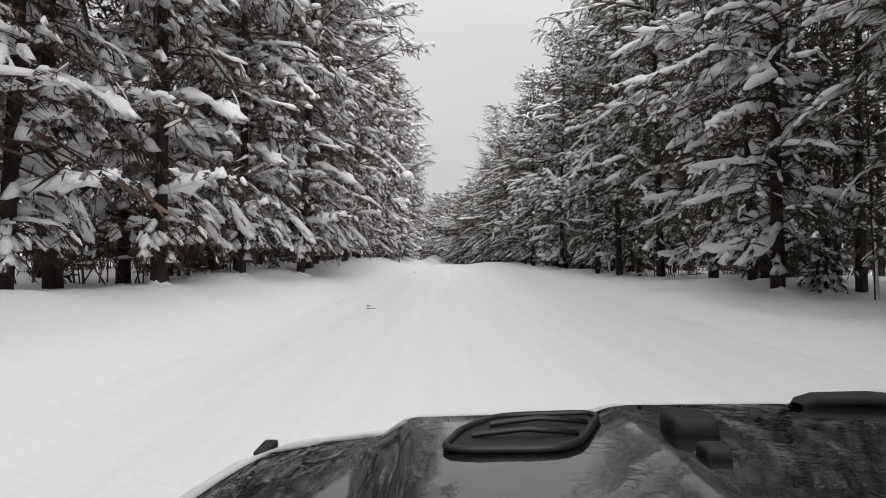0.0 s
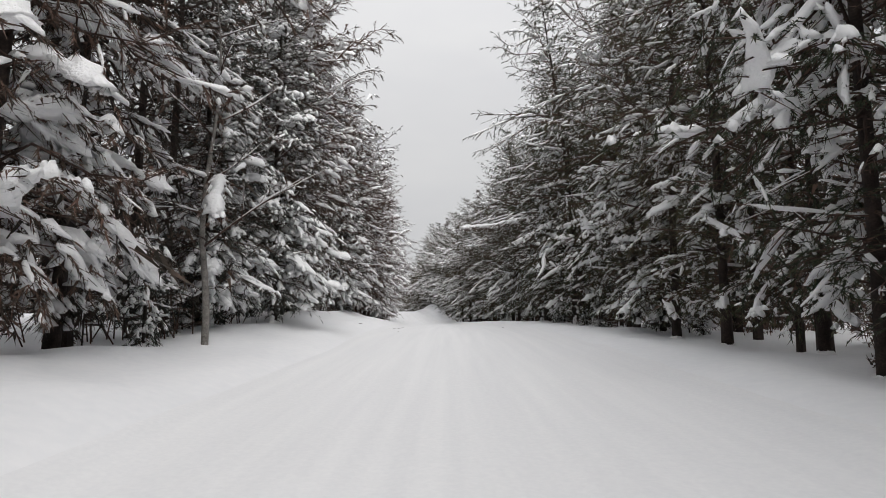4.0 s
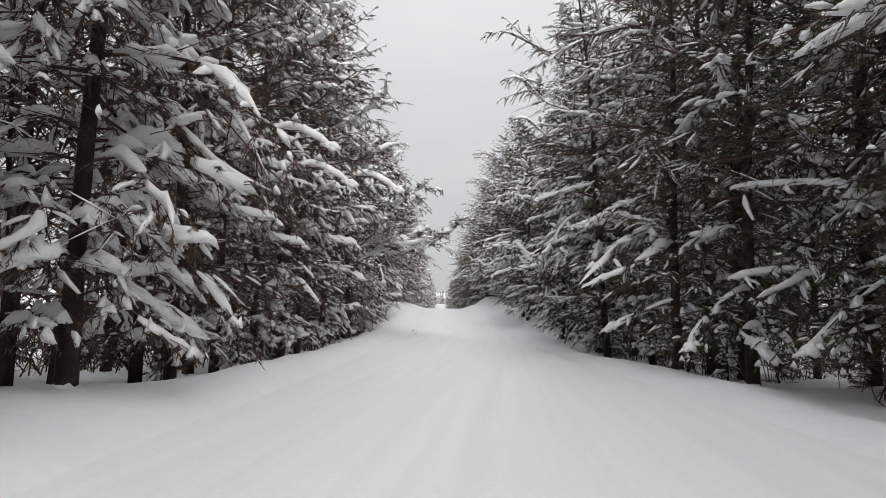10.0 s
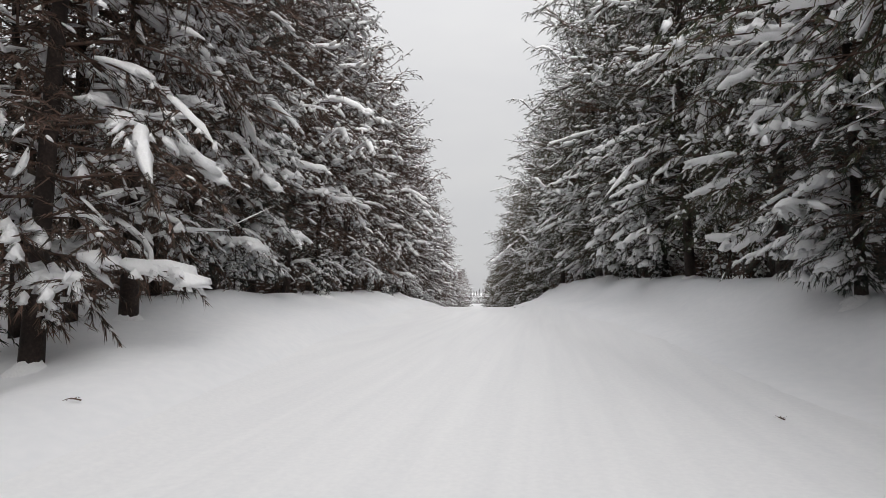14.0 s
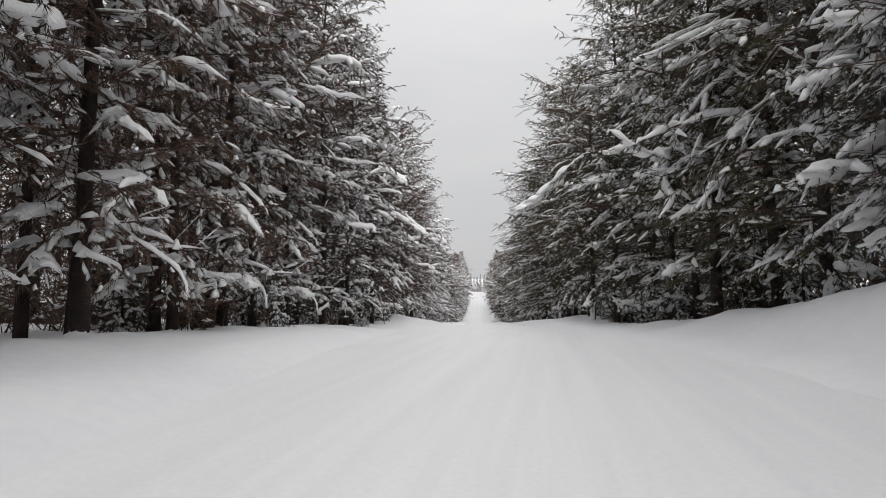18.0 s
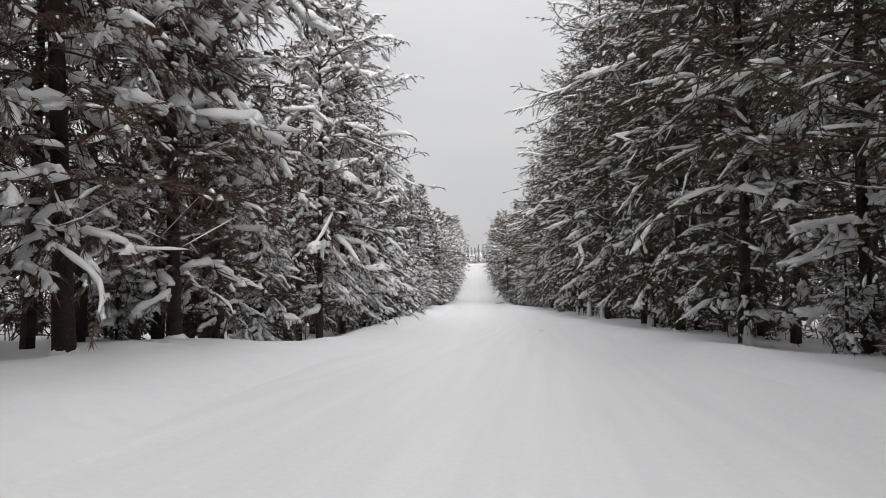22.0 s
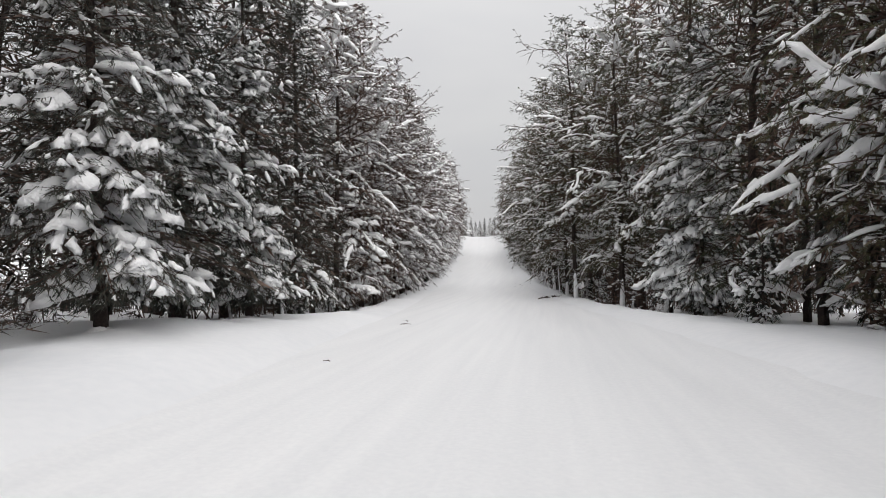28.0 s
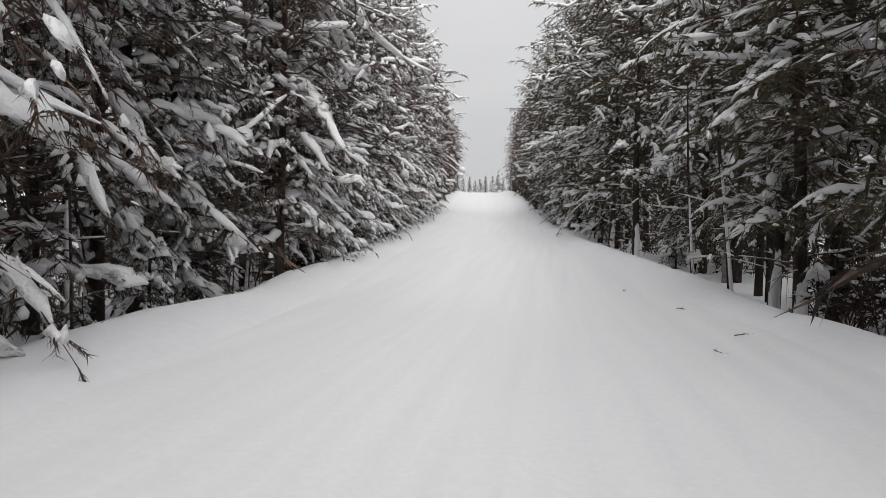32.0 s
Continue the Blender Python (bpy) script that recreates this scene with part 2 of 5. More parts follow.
def sheet(name, us, ys, mat, lift):
    U, Y = np.meshgrid(us, ys)
    Z = land(U, Y) + lift(U, Y)
    X = road_x(Y) + U
    verts = np.stack([X, Y, Z], -1).reshape(-1, 3)
    w = len(us)
    faces = [(j * w + i, j * w + i + 1, (j + 1) * w + i + 1, (j + 1) * w + i) for j in range(len(ys) - 1) for i in range(w - 1)]
    return mesh_object(name, verts, faces, mat)


def track(u, c):
    return np.exp(-((u - c) / 0.22) ** 2)


ground_u = np.concatenate([[-900, -400, -200, -110, -70, -45, -32, -24, -19, -16], np.arange(-14, 15.1, 0.45), [17, 20, 25, 33, 46, 70, 110, 200, 400, 900]])
ground_y = np.concatenate([[-400, -200, -120, -80, -50, -35, -25], np.arange(-20, 440, 0.8), np.arange(440, 560, 3), [570, 590, 620, 660, 720, 800, 950, 1200, 1600]])
ground = sheet("ground", ground_u, ground_y, SNOW, lambda u, y: -0.03 * step(4.4, 3.9, np.abs(u - 0.5)))
tagged(ground, "deep untracked fresh snow on the forest floor", "snow ground", kind="structure")
road = sheet("road", np.arange(-3.8, 4.81, 0.2), np.concatenate([np.arange(-40, 440, 0.8), np.arange(440, 620, 3)]), PACKED,
             lambda u, y: 0.004 - 0.03 * step(3.9, 4.3, np.abs(u - 0.5)) - 0.035 * (track(u, -0.7) + track(u, 0.9) + 0.5 * track(u, 2.1) + 0.5 * track(u, 3.6)) * (0.8 + 0.4 * ripple(u, y, 3.0, 8.0)))
tagged(road, "snow-covered forest road with faint tyre tracks", "road", kind="structure")


# ---- trees ----
class Soup:
    """Corners and faces of one mesh, gathered piece by piece."""

    def __init__(self):
        self.v, self.f = [], []

    def add(self, verts, faces):
        k = len(self.v)
        self.v.extend(verts)
        self.f.extend([tuple([i + k for i in q]) for q in faces])

    def add_many(self, verts, faces):
        """Pieces of one build: verts (pieces, corners, 3), faces as corners of one piece."""
        k, (n, c) = len(self.v), verts.shape[:2]
        self.v.extend(verts.reshape(-1, 3))
        at = (k + c * np.arange(n)).tolist()
        for q in faces:
            self.f.extend([tuple([i + a for i in q]) for a in at])


UP = np.array([0.0, 0.0, 1.0])


def unit(v):
    return v / (math.sqrt(v[0] * v[0] + v[1] * v[1] + v[2] * v[2]) + 1e-9)


def cross(a, b):
    return np.array((a[1] * b[2] - a[2] * b[1], a[2] * b[0] - a[0] * b[2], a[0] * b[1] - a[1] * b[0]))


def tube(s, pts, radii, sides=5):
    pts = [np.asarray(p, float) for p in pts]
    verts, faces = [], []
    for i, (p, r) in enumerate(zip(pts, radii)):
        d = unit(pts[min(i + 1, len(pts) - 1)] - pts[max(i - 1, 0)])
        a = unit(cross(d, (0.31, 0.95, 0.1) if abs(d[2]) > 0.7 else UP))
        b = cross(d, a)
        for k in range(sides):
            t = 2 * math.pi * k / sides
            verts.append(p + r * (math.cos(t) * a + math.sin(t) * b))
    for i in range(len(pts) - 1):
        for k in range(sides):
            faces.append((i * sides + k, i * sides + (k + 1) % sides, (i + 1) * sides + (k + 1) % sides, (i + 1) * sides + k))
    faces.append(tuple(range((len(pts) - 1) * sides, len(pts) * sides)))
    s.add(verts, faces)


def ridge(s, pts, wide, high, rng, lift=0.0, ragged=False, flare=0.0):
    """Snow that lies along the points: a lumpy roll with torn edges, thin where the bough is steep."""
    pts = [np.asarray(p, float) for p in pts]
    n = len(pts)
    verts, faces = [], []
    for i, p in enumerate(pts):
        d = unit(pts[min(i + 1, n - 1)] - pts[max(i - 1, 0)])
        side = unit(cross(d, UP))
        hold = max(0.2, 1.1 - 0.95 * abs(d[2]))
        e = (rng.uniform(0.15, 0.4) if i in (0, n - 1) else rng.uniform(0.3, 1.65)) * hold
        a, b = (rng.uniform(0.45, 1.9, 2) if ragged else rng.uniform(0.7, 1.3, 2)) * wide * e * (1 - flare + 2 * flare * i / (n - 1))
        h = high * e * rng.uniform(0.75, 1.3)
        c = p + UP * lift + side * wide * rng.uniform(-0.55, 0.55)
        fall = 0.55 if ragged else 0.3
        verts += [c - side * a - UP * (fall * a + 0.1 * h), c - side * a * 0.55 + UP * h * rng.uniform(0.5, 0.85), c + UP * h + side * wide * rng.uniform(-0.2, 0.2), c + side * b * 0.6 + UP * h * rng.uniform(0.5, 0.85), c + side * b - UP * (fall * b + 0.1 * h)]
    for i in range(n - 1):
        for k in range(5):
            a, b = i * 5 + k, i * 5 + (k + 1) % 5
            faces.append((a, b, b + 5, a + 5))
    faces += [(4, 3, 2, 1, 0), tuple((n - 1) * 5 + k for k in range(5))]
    s.add(verts, faces)


CAP = [(k, (k + 1) % 6, 6) for k in range(6)] + [((k + 1) % 6, k, 7) for k in range(6)]
ROUND = [(math.cos(k * math.pi / 3), math.sin(k * math.pi / 3)) for k in range(6)]


def cap(s, c, d, long, wide, high, rng):
    """A small round clot of snow on a twig."""
    d = unit(np.array([d[0], d[1], 0.45 * d[2]]))
    side = unit(cross(d, UP)) * wide
    fore = d * long
    r = rng.uniform(0.7, 1.25, 6)
    z = rng.uniform(-0.45, 0.35, 6) * high
    verts = [c + fore * (x * r[k]) + side * (y * r[k]) + UP * z[k] for k, (x, y) in enumerate(ROUND)]
    s.add(verts + [c + UP * high + fore * (r[0] - 1), c - UP * high * 0.55], CAP)


ball = bmesh.new()
bmesh.ops.create_icosphere(ball, subdivisions=2, radius=1.0)
BALL_V, BALL_F = np.array([v.co[:] for v in ball.verts]), [tuple(v.index for v in f.verts) for f in ball.faces]
ball.free()


def lump(s, c, size, rng, along):
    """A heap of snow pillows that sag over a bough."""
    a = np.asarray(along, float)
    a = unit(np.array([a[0], a[1], 0.6 * a[2]]))
    b = unit(cross(UP, a))
    for n in range(4):
        wave = np.sin(BALL_V * rng.uniform(2, 4.5, 3) + rng.uniform(0, 6, 3)).sum(1, keepdims=True)
        knobs = np.sin(BALL_V[:, [1, 2, 0]] * rng.uniform(5, 9, 3) + rng.uniform(0, 6, 3)).sum(1, keepdims=True)
        part_size = np.array(size) * (1.0 if n == 0 else rng.uniform(0.45, 0.75))
        v = BALL_V * (1 + 0.20 * wave + 0.15 * knobs) * part_size
        v[:, 2] = np.where(v[:, 2] < 0, v[:, 2] * 0.45, v[:, 2]) - 0.55 * v[:, 1] ** 2 / part_size[1]
        if n:
            v = v + np.array([rng.uniform(0.4, 1.0) * (1 if n % 2 else -1), rng.uniform(-0.6, 0.6), rng.uniform(-0.5, 0.0)]) * size
        v = v[:, :1] * a + v[:, 1:2] * b + v[:, 2:] * cross(a, b)
        s.add(list(v + c), BALL_F)


def spray(s, p, q, blades, reach, wide, rng, start=0.0):
    """Bundles of needles round a twig from p to q."""
    d = q - p
    u = unit(d)
    a = unit(cross(u, UP))
    b = cross(a, u)
    r = rng.uniform(0, 1, (blades, 5))
    for i in range(blades):
        t = start + (1 - start) * (i + r[i, 0]) / blades
        ang = r[i, 1] * 6.283
        ca, sa = math.cos(ang), math.sin(ang)
        o = p + d * t
        tip = o + (u * (0.35 + 0.6 * r[i, 2]) + (ca * a + sa * 0.8 * b) * (0.5 + 0.5 * r[i, 3]) - UP * 0.25) * (reach * (0.7 + 0.5 * r[i, 4]))
        w = (sa * a - ca * b) * wide
        s.add([o - w, o + w, tip], [(0, 1, 2)])


def needles(s, p, m, q, blades, reach, wide, rng, first=0.08):
    """Needle bundles round twigs that bend from p over m to q."""
    n = len(p)
    t = first + (1 - first) * (np.arange(blades)[None] + rng.uniform(0, 1, (n, blades))) / blades
    t = t[..., None]
    o = p[:, None] * (1 - t) ** 2 + 2 * m[:, None] * t * (1 - t) + q[:, None] * t * t
    u = (q - p) / (np.linalg.norm(q - p, axis=1, keepdims=True) + 1e-9)
    a = np.cross(u, UP)
    a /= np.linalg.norm(a, axis=1, keepdims=True) + 1e-9
    b = np.cross(a, u)
    ang, r = rng.uniform(0, 6.283, (n, blades, 1)), rng.uniform(0, 1, (n, blades, 3))
    ca, sa = np.cos(ang), np.sin(ang)
    tip = o + (u[:, None] * (0.3 + 0.7 * r[..., :1]) + (ca * a[:, None] + 0.75 * sa * b[:, None]) * (0.4 + 0.5 * r[..., 1:2]) - UP * 0.3) * (reach * (0.65 + 0.6 * r[..., 2:]))
    w = (sa * a[:, None] - ca * b[:, None]) * wide
    s.add_many(np.stack([o - w, o + w, tip], 2).reshape(-1, 3, 3), [(0, 1, 2)])


def fingers(s, p, m, q, wide, rng, lift=0.006):
    """Short lumps of snow caught along twigs that bend from p over m to q; wide: half-width of each."""
    n, sec = len(p), 4
    a = rng.uniform(0.0, 0.6, (n, 1, 1))
    t = a + (rng.uniform(0.2, 0.5, (n, 1, 1))) * np.array([0.0, 0.35, 0.7, 1.0])[None, :, None]
    c = p[:, None] * (1 - t) ** 2 + 2 * m[:, None] * t * (1 - t) + q[:, None] * t * t
    side = np.cross(q - p, UP)
    side /= np.linalg.norm(side, axis=1, keepdims=True) + 1e-9
    e = np.array([0.6, 1.15, 1.1, 0.55])[None, :, None] * rng.uniform(0.65, 1.35, (n, sec, 1)) * wide[:, None, None]
    h = e * rng.uniform(0.75, 1.2, (n, sec, 1))
    l, r = e * rng.uniform(0.7, 1.3, (n, sec, 1)), e * rng.uniform(0.7, 1.3, (n, sec, 1))
    c = c + UP * lift + side[:, None] * e * rng.uniform(-0.6, 0.6, (n, sec, 1))
    sd = side[:, None]
    ring = np.stack([c - sd * l - UP * 0.4 * l, c + UP * h + sd * e * rng.uniform(-0.4, 0.4, (n, sec, 1)), c + sd * r - UP * 0.4 * r, c - UP * 0.5 * h], 2)
    faces = [(i * 4 + k, i * 4 + (k + 1) % 4, (i + 1) * 4 + (k + 1) % 4, (i + 1) * 4 + k) for i in range(sec - 1) for k in range(4)]
    s.add_many(ring.reshape(n, sec * 4, 3), faces + [(3, 2, 1, 0), (12, 13, 14, 15)])


def drape(s, pts, left, right, thick, rng):
    """A pad of snow over a bough: domed on top, its sides sagging and torn."""
    n = len(pts)
    d = np.gradient(pts, axis=0)
    side = np.cross(d, UP)
    side /= np.linalg.norm(side, axis=1, keepdims=True) + 1e-9
    rows = []
    for x, top in ((-1.0, 0.0), (-0.72, 0.62), (-0.3, 0.95), (0.25, 1.0), (0.7, 0.66), (1.0, 0.0), (0.5, -0.3), (-0.5, -0.3)):
        w = np.where(x < 0, left, right)
        rows.append(pts + side * (x * w * rng.uniform(0.88, 1.12, n))[:, None] + UP * (thick * top * rng.uniform(0.75, 1.25, n) - 0.5 * x * x * w)[:, None])
    ring = np.stack(rows, 1).reshape(1, n * 8, 3)
    faces = [(i * 8 + k, (i + 1) * 8 + k, (i + 1) * 8 + (k + 1) % 8, i * 8 + (k + 1) % 8) for i in range(n - 1) for k in range(8)]
    s.add_many(ring, faces + [tuple(range(8)), tuple(range(n * 8 - 1, n * 8 - 9, -1))])


def conifer(seed, height, radius, bare, kind, gap, ring, twigs, blades, snowy, heavy, pillows=8, limbs=5, weather=-90, reach=0.25, lean=0.012, plaster=0.6, low=False):
    """The pieces of one conifer: a dict of part name to (Soup or list of Soups). bare: where the living crown begins; gap, ring: height between the
    whorls and boughs in each; snowy: share of loaded boughs; heavy: how thick the load lies; low: a plain far one."""
    rng = np.random.default_rng(seed)
    wood, thin, green, white = Soup(), Soup(), Soup(), Soup()
    pads, dead = [], []
    spruce = kind == "spruce"
    tilt = rng.normal(0, lean, 2)
    ph = rng.uniform(0, 6, 2)

    def axis(h):
        return np.array([tilt[0] * h + 0.02 * height * 0.5 * math.sin(h * 0.35 + ph[0]) * (h / height), tilt[1] * h + 0.01 * height * math.sin(h * 0.3 + ph[1]) * (h / height), h])

    base = 0.0068 * height + 0.015
    hs = np.linspace(0, height, 6 if low else 10)
    tube(wood, [axis(h) + (0, 0, -0.5 if h == 0 else 0) for h in hs], [base * (1.3 if h == 0 else 1.0) * (1 - h / height) ** 0.8 + 0.012 for h in hs], 5 if low else 8)
    wave = rng.uniform(0, 6, 6)
    levels = int((height - bare) / gap)
    green_twigs, snow_twigs, stalks = [], [], []
    for w in range(levels):
        count = ring + int(rng.integers(-1, 2))
        phase = rng.uniform(0, 6.28)
        for n in range(count):
            s = min(0.985, max(0.0, (w + 0.5 + rng.normal(0, 0.45 if spruce else 0.32)) / levels))
            h = bare + (height - bare - 0.1) * s
            az = phase + 6.283 * n / count + rng.normal(0, 0.25)
            if spruce:
                prof = (1 - s) ** 0.78 + 0.03
                blob = 1 + 0.13 * math.sin(3 * az + 0.9 * h + wave[0])
            else:
                prof = (1 - s ** 2.3) ** 0.8 * (0.66 + 0.34 * min(1, s * 3)) + 0.05
                blob = 1 + 0.20 * math.sin(2 * az + wave[1] + h * 0.8) + 0.16 * math.sin(h * 1.5 + wave[2])
            L = max(0.22, radius * prof * blob * (rng.uniform(0.72, 1.15) if spruce else rng.uniform(0.45, 1.15)) * (1 + reach * math.cos(az) * min(1.2, 2.0 * s)))
            L = min(L, radius * (1.2 if spruce else min(1.2, 0.42 + 0.115 * h)))
            share = snowy + 0.30 * math.sin(1.1 * h + az + wave[3]) + 0.22 * math.sin(3 * az + 0.7 * h + wave[4])
            loaded = rng.uniform() < share
            load = heavy * rng.uniform(0.55, 1.5)
            if spruce:
                rise, droop, tip = -0.12 + 0.75 * s + rng.normal(0, 0.08), (0.34 - 0.2 * s) * rng.uniform(0.7, 1.3) + (0.16 if loaded else 0), 0.10
            else:
                rise, droop, tip = 0.16 + 0.5 * s ** 1.5 + rng.normal(0, 0.10), (0.42 - 0.28 * s) * rng.uniform(0.6, 1.3) + (rng.uniform(0.05, 0.42) * (1 - 0.5 * s) if loaded else 0), 0.06 + 0.05 * s
            if droop > rise + 0.1:
                L = min(L, max(0.3, (h - min(0.35 if spruce else 0.5, 0.07 * height) - 0.3 * rng.uniform()) / (droop - rise)))
            out_d = np.array([math.cos(az), math.sin(az), 0.0])
            across = np.array([-out_d[1], out_d[0], 0.0])
            o, curl, kink, k1 = axis(h), rng.normal(0, 0.12 if spruce else 0.26), rng.normal(0, 0.04 if spruce else 0.085), rng.uniform(5, 10)

            bob, k2 = rng.normal(0, 0.03 if spruce else 0.06), rng.uniform(4, 9)

            def at(t):
                t = np.asarray(t, float)[..., None]
                return o + out_d * (L * t * (1 - 0.12 * t)) + UP * (L * (rise * t - droop * t * t + tip * t ** 4 + bob * np.sin(k2 * t))) + across * (L * (curl * t * t + kink * np.sin(k1 * t)))

            seg = 2 if low else 4
            r0 = 0.008 + 0.0075 * L
            tube(thin, at(np.linspace(0, 1, seg + 1)), [r0 * (1 - 0.8 * i / seg) for i in range(seg + 1)], 3)
            k = max(4, int(round(twigs * (0.3 + 0.7 * min(1.25, L / radius)))))
            a0 = 0.06 if spruce else 0.09
            t = a0 + (1 - a0) * (np.arange(k) + rng.uniform(0, 1, k)) / k
            t[-1] = 1.0
            p = at(t)
            f = at(np.minimum(1.0, t + 0.04)) - at(t - 0.04)
            f /= np.linalg.norm(f, axis=1, keepdims=True) + 1e-9
            sd = np.cross(f, UP) * np.where(np.arange(k) % 2, 1, -1)[:, None]
            tl = ((0.48 if spruce else 0.32) * L * (1.06 - t) * rng.uniform(0.7, 1.2, k) + 0.16 + 0.05 * rng.uniform(0, 1, k))[:, None]
            d = f * rng.uniform(0.25, 0.85, (k, 1)) + sd * rng.uniform(0.5, 1.05, (k, 1))
            d = d + rng.normal(0, 0.20 if spruce else 0.32, (k, 3))
            d[-1] = f[-1]
            sag = rng.uniform(0.05, 0.40, (k, 1)) + (rng.uniform(0.1, 0.45, (k, 1)) if loaded else 0)
            m, q = p + d * tl * 0.5, p + d * tl - UP * sag * tl
            green_twigs.append((p, m, q))
            stalks.append((p, q, np.full(k, r0 * 0.35 + 0.002)))
            keep = rng.uniform(0, 1, k) < ((0.72 if spruce else 0.62) if loaded else 0.16 if spruce else 0.30)
            if keep.any():
                snow_twigs.append((p[keep], m[keep], q[keep], (0.028 + 0.056 * rng.uniform(0, 1, keep.sum()) ** 2 + 0.022 * np.minimum(tl[keep, 0], 0.9)) * (load ** 0.7 if loaded else 0.6) * (1.8 if low else 1.0)))
            if loaded and not low:
                cut = rng.uniform(0.35, 0.65)
                for b0, b1 in ((rng.uniform(0.04, 0.3), cut - 0.04), (cut + 0.05, rng.uniform(0.75, 1.03))):
                    bt = np.linspace(b0, b1, 6)
                    ends = np.array([0.4, 0.9, 1, 1, 0.9, 0.35])
                    half = ends * load * (0.04 + (0.085 if spruce else 0.060) * min(L, 2.8) * (1.15 - bt)) * rng.uniform(0.6, 1.2)
                    drape(white, at(bt) + UP * 0.01, half * rng.uniform(0.65, 1.3, 6), half * rng.uniform(0.65, 1.3, 6), ends * load * (0.05 + 0.018 * min(L, 3)) * rng.uniform(0.6, 1.4, 6), rng)
                if len(pads) < pillows and 0.02 < s < 0.75 and L > 0.9 and rng.uniform() < 0.5:
                    tt = rng.uniform(0.45, 0.95)
                    way = at(min(1.0, tt + 0.1)) - at(tt - 0.1)
                    pad = Soup()
                    lump(pad, at(tt) + UP * 0.04, np.array([rng.uniform(0.2, 0.5), rng.uniform(0.12, 0.24), rng.uniform(0.09, 0.16)]) * (0.55 + 0.45 * heavy), rng, way)
                    pads.append(pad)
    # needles, stalks and snow of all twigs at once
    p, m, q = (np.concatenate(x) for x in zip(*green_twigs))
    big = 3.8 if low else 1.0
    needles(green, p, m, q, blades, 0.15 * big, (0.013 if spruce else 0.0118) * big, rng, 0.0 if spruce else 0.12)
    if not low:
        p, q, r = (np.concatenate(x) for x in zip(*stalks))
        e = np.cross(q - p, UP)
        e = e / (np.linalg.norm(e, axis=1, keepdims=True) + 1e-9) * r[:, None]
        thin.add_many(np.stack([p - e, p + e, p - UP * r[:, None] * 1.5, q], 1), [(0, 1, 3), (1, 2, 3), (2, 0, 3)])
    if snow_twigs:
        fingers(white, *(np.concatenate(x) for x in zip(*snow_twigs)), rng)
    if bare > 0.9:
        for k in range(limbs if not low else 3):
            limb = thin if low else Soup()
            hh = rng.uniform(1.2, bare + 1.8)
            az = rng.uniform(0, 2 * math.pi)
            L = rng.uniform(0.7, 2.6)
            d = np.array([math.cos(az), math.sin(az), rng.uniform(-0.08, 0.4)])
            bend = rng.normal(0, 0.2, 3) * (1, 1, 0.5)
            pts = [axis(hh) + d * L * t + bend * L * t * t for t in (0, 0.35, 0.7, 1)]
            tube(limb, pts, [0.026, 0.019, 0.012, 0.004], 4)
            if not low:
                for q in range(5):
                    t = rng.uniform(0.3, 0.95)
                    p = axis(hh) + d * L * t + bend * L * t * t
                    e = p + (d * 0.5 + rng.normal(0, 0.55, 3)) * L * 0.35 - UP * 0.05
                    tube(limb, [p, e], [0.008, 0.003], 3)
                    if rng.uniform() < snowy:
                        ridge(white, [p, (p + e) / 2, e], 0.016, 0.024, rng, 0.008)
                ridge(white, [axis(hh) + d * L * t + bend * L * t * t for t in np.linspace(0.05, rng.uniform(0.5, 0.95), 8)], 0.024 * heavy, 0.034 * heavy, rng, 0.014, True)
                dead.append(limb)
    if not low:
        # the heap of snow at the foot, and what the wind has pasted on to the trunk
        verts, faces, ring = [], [], 9
        for r, z in ((0.62, -0.5), (0.34, -0.02), (base * 1.35, 0.1), (base * 0.9, 0.16)):
            for k in range(ring):
                t, rr = 2 * math.pi * k / ring, r * rng.uniform(0.85, 1.15)
                verts.append((math.cos(t) * rr, math.sin(t) * rr, z * rng.uniform(0.8, 1.3)))
        for j in range(3):
            for k in range(ring):
                faces.append((j * ring + k, j * ring + (k + 1) % ring, (j + 1) * ring + (k + 1) % ring, (j + 1) * ring + k))
        white.add(verts, faces)
        if rng.uniform() < plaster:
            rows_n = 8
            hh = np.linspace(0.1, rng.uniform(0.5, 1.5) * (2.0 if plaster > 0.9 else 1.0), rows_n)
            verts, faces = [], []
            for i, z in enumerate(hh):
                c = axis(z)
                r = base * (1.3 - 0.3 * min(1, z / (height / 9))) * (1 - z / height) ** 0.8 + 0.012
                swing = rng.normal(0, 7)
                wide = 76 * (1 - 0.45 * (i / rows_n) ** 2) * rng.uniform(0.6, 1.1)
                for j in range(5):
                    a = radians(weather + wide * (j - 2) / 2 + swing)
                    g = -0.012 if j in (0, 4) or i == rows_n - 1 else rng.uniform(0.004, 0.022)
                    verts.append(c + np.array([math.cos(a), math.sin(a), 0]) * (r + g))
            for i in range(rows_n - 1):
                for j in range(4):
                    faces.append((i * 5 + j, i * 5 + j + 1, (i + 1) * 5 + j + 1, (i + 1) * 5 + j))
            white.add(verts, faces)
    return {"trunk": wood, "branch_wood": thin, "crown": green, "snow_load": white, "snow_pillow": pads, "dead_limb": dead}


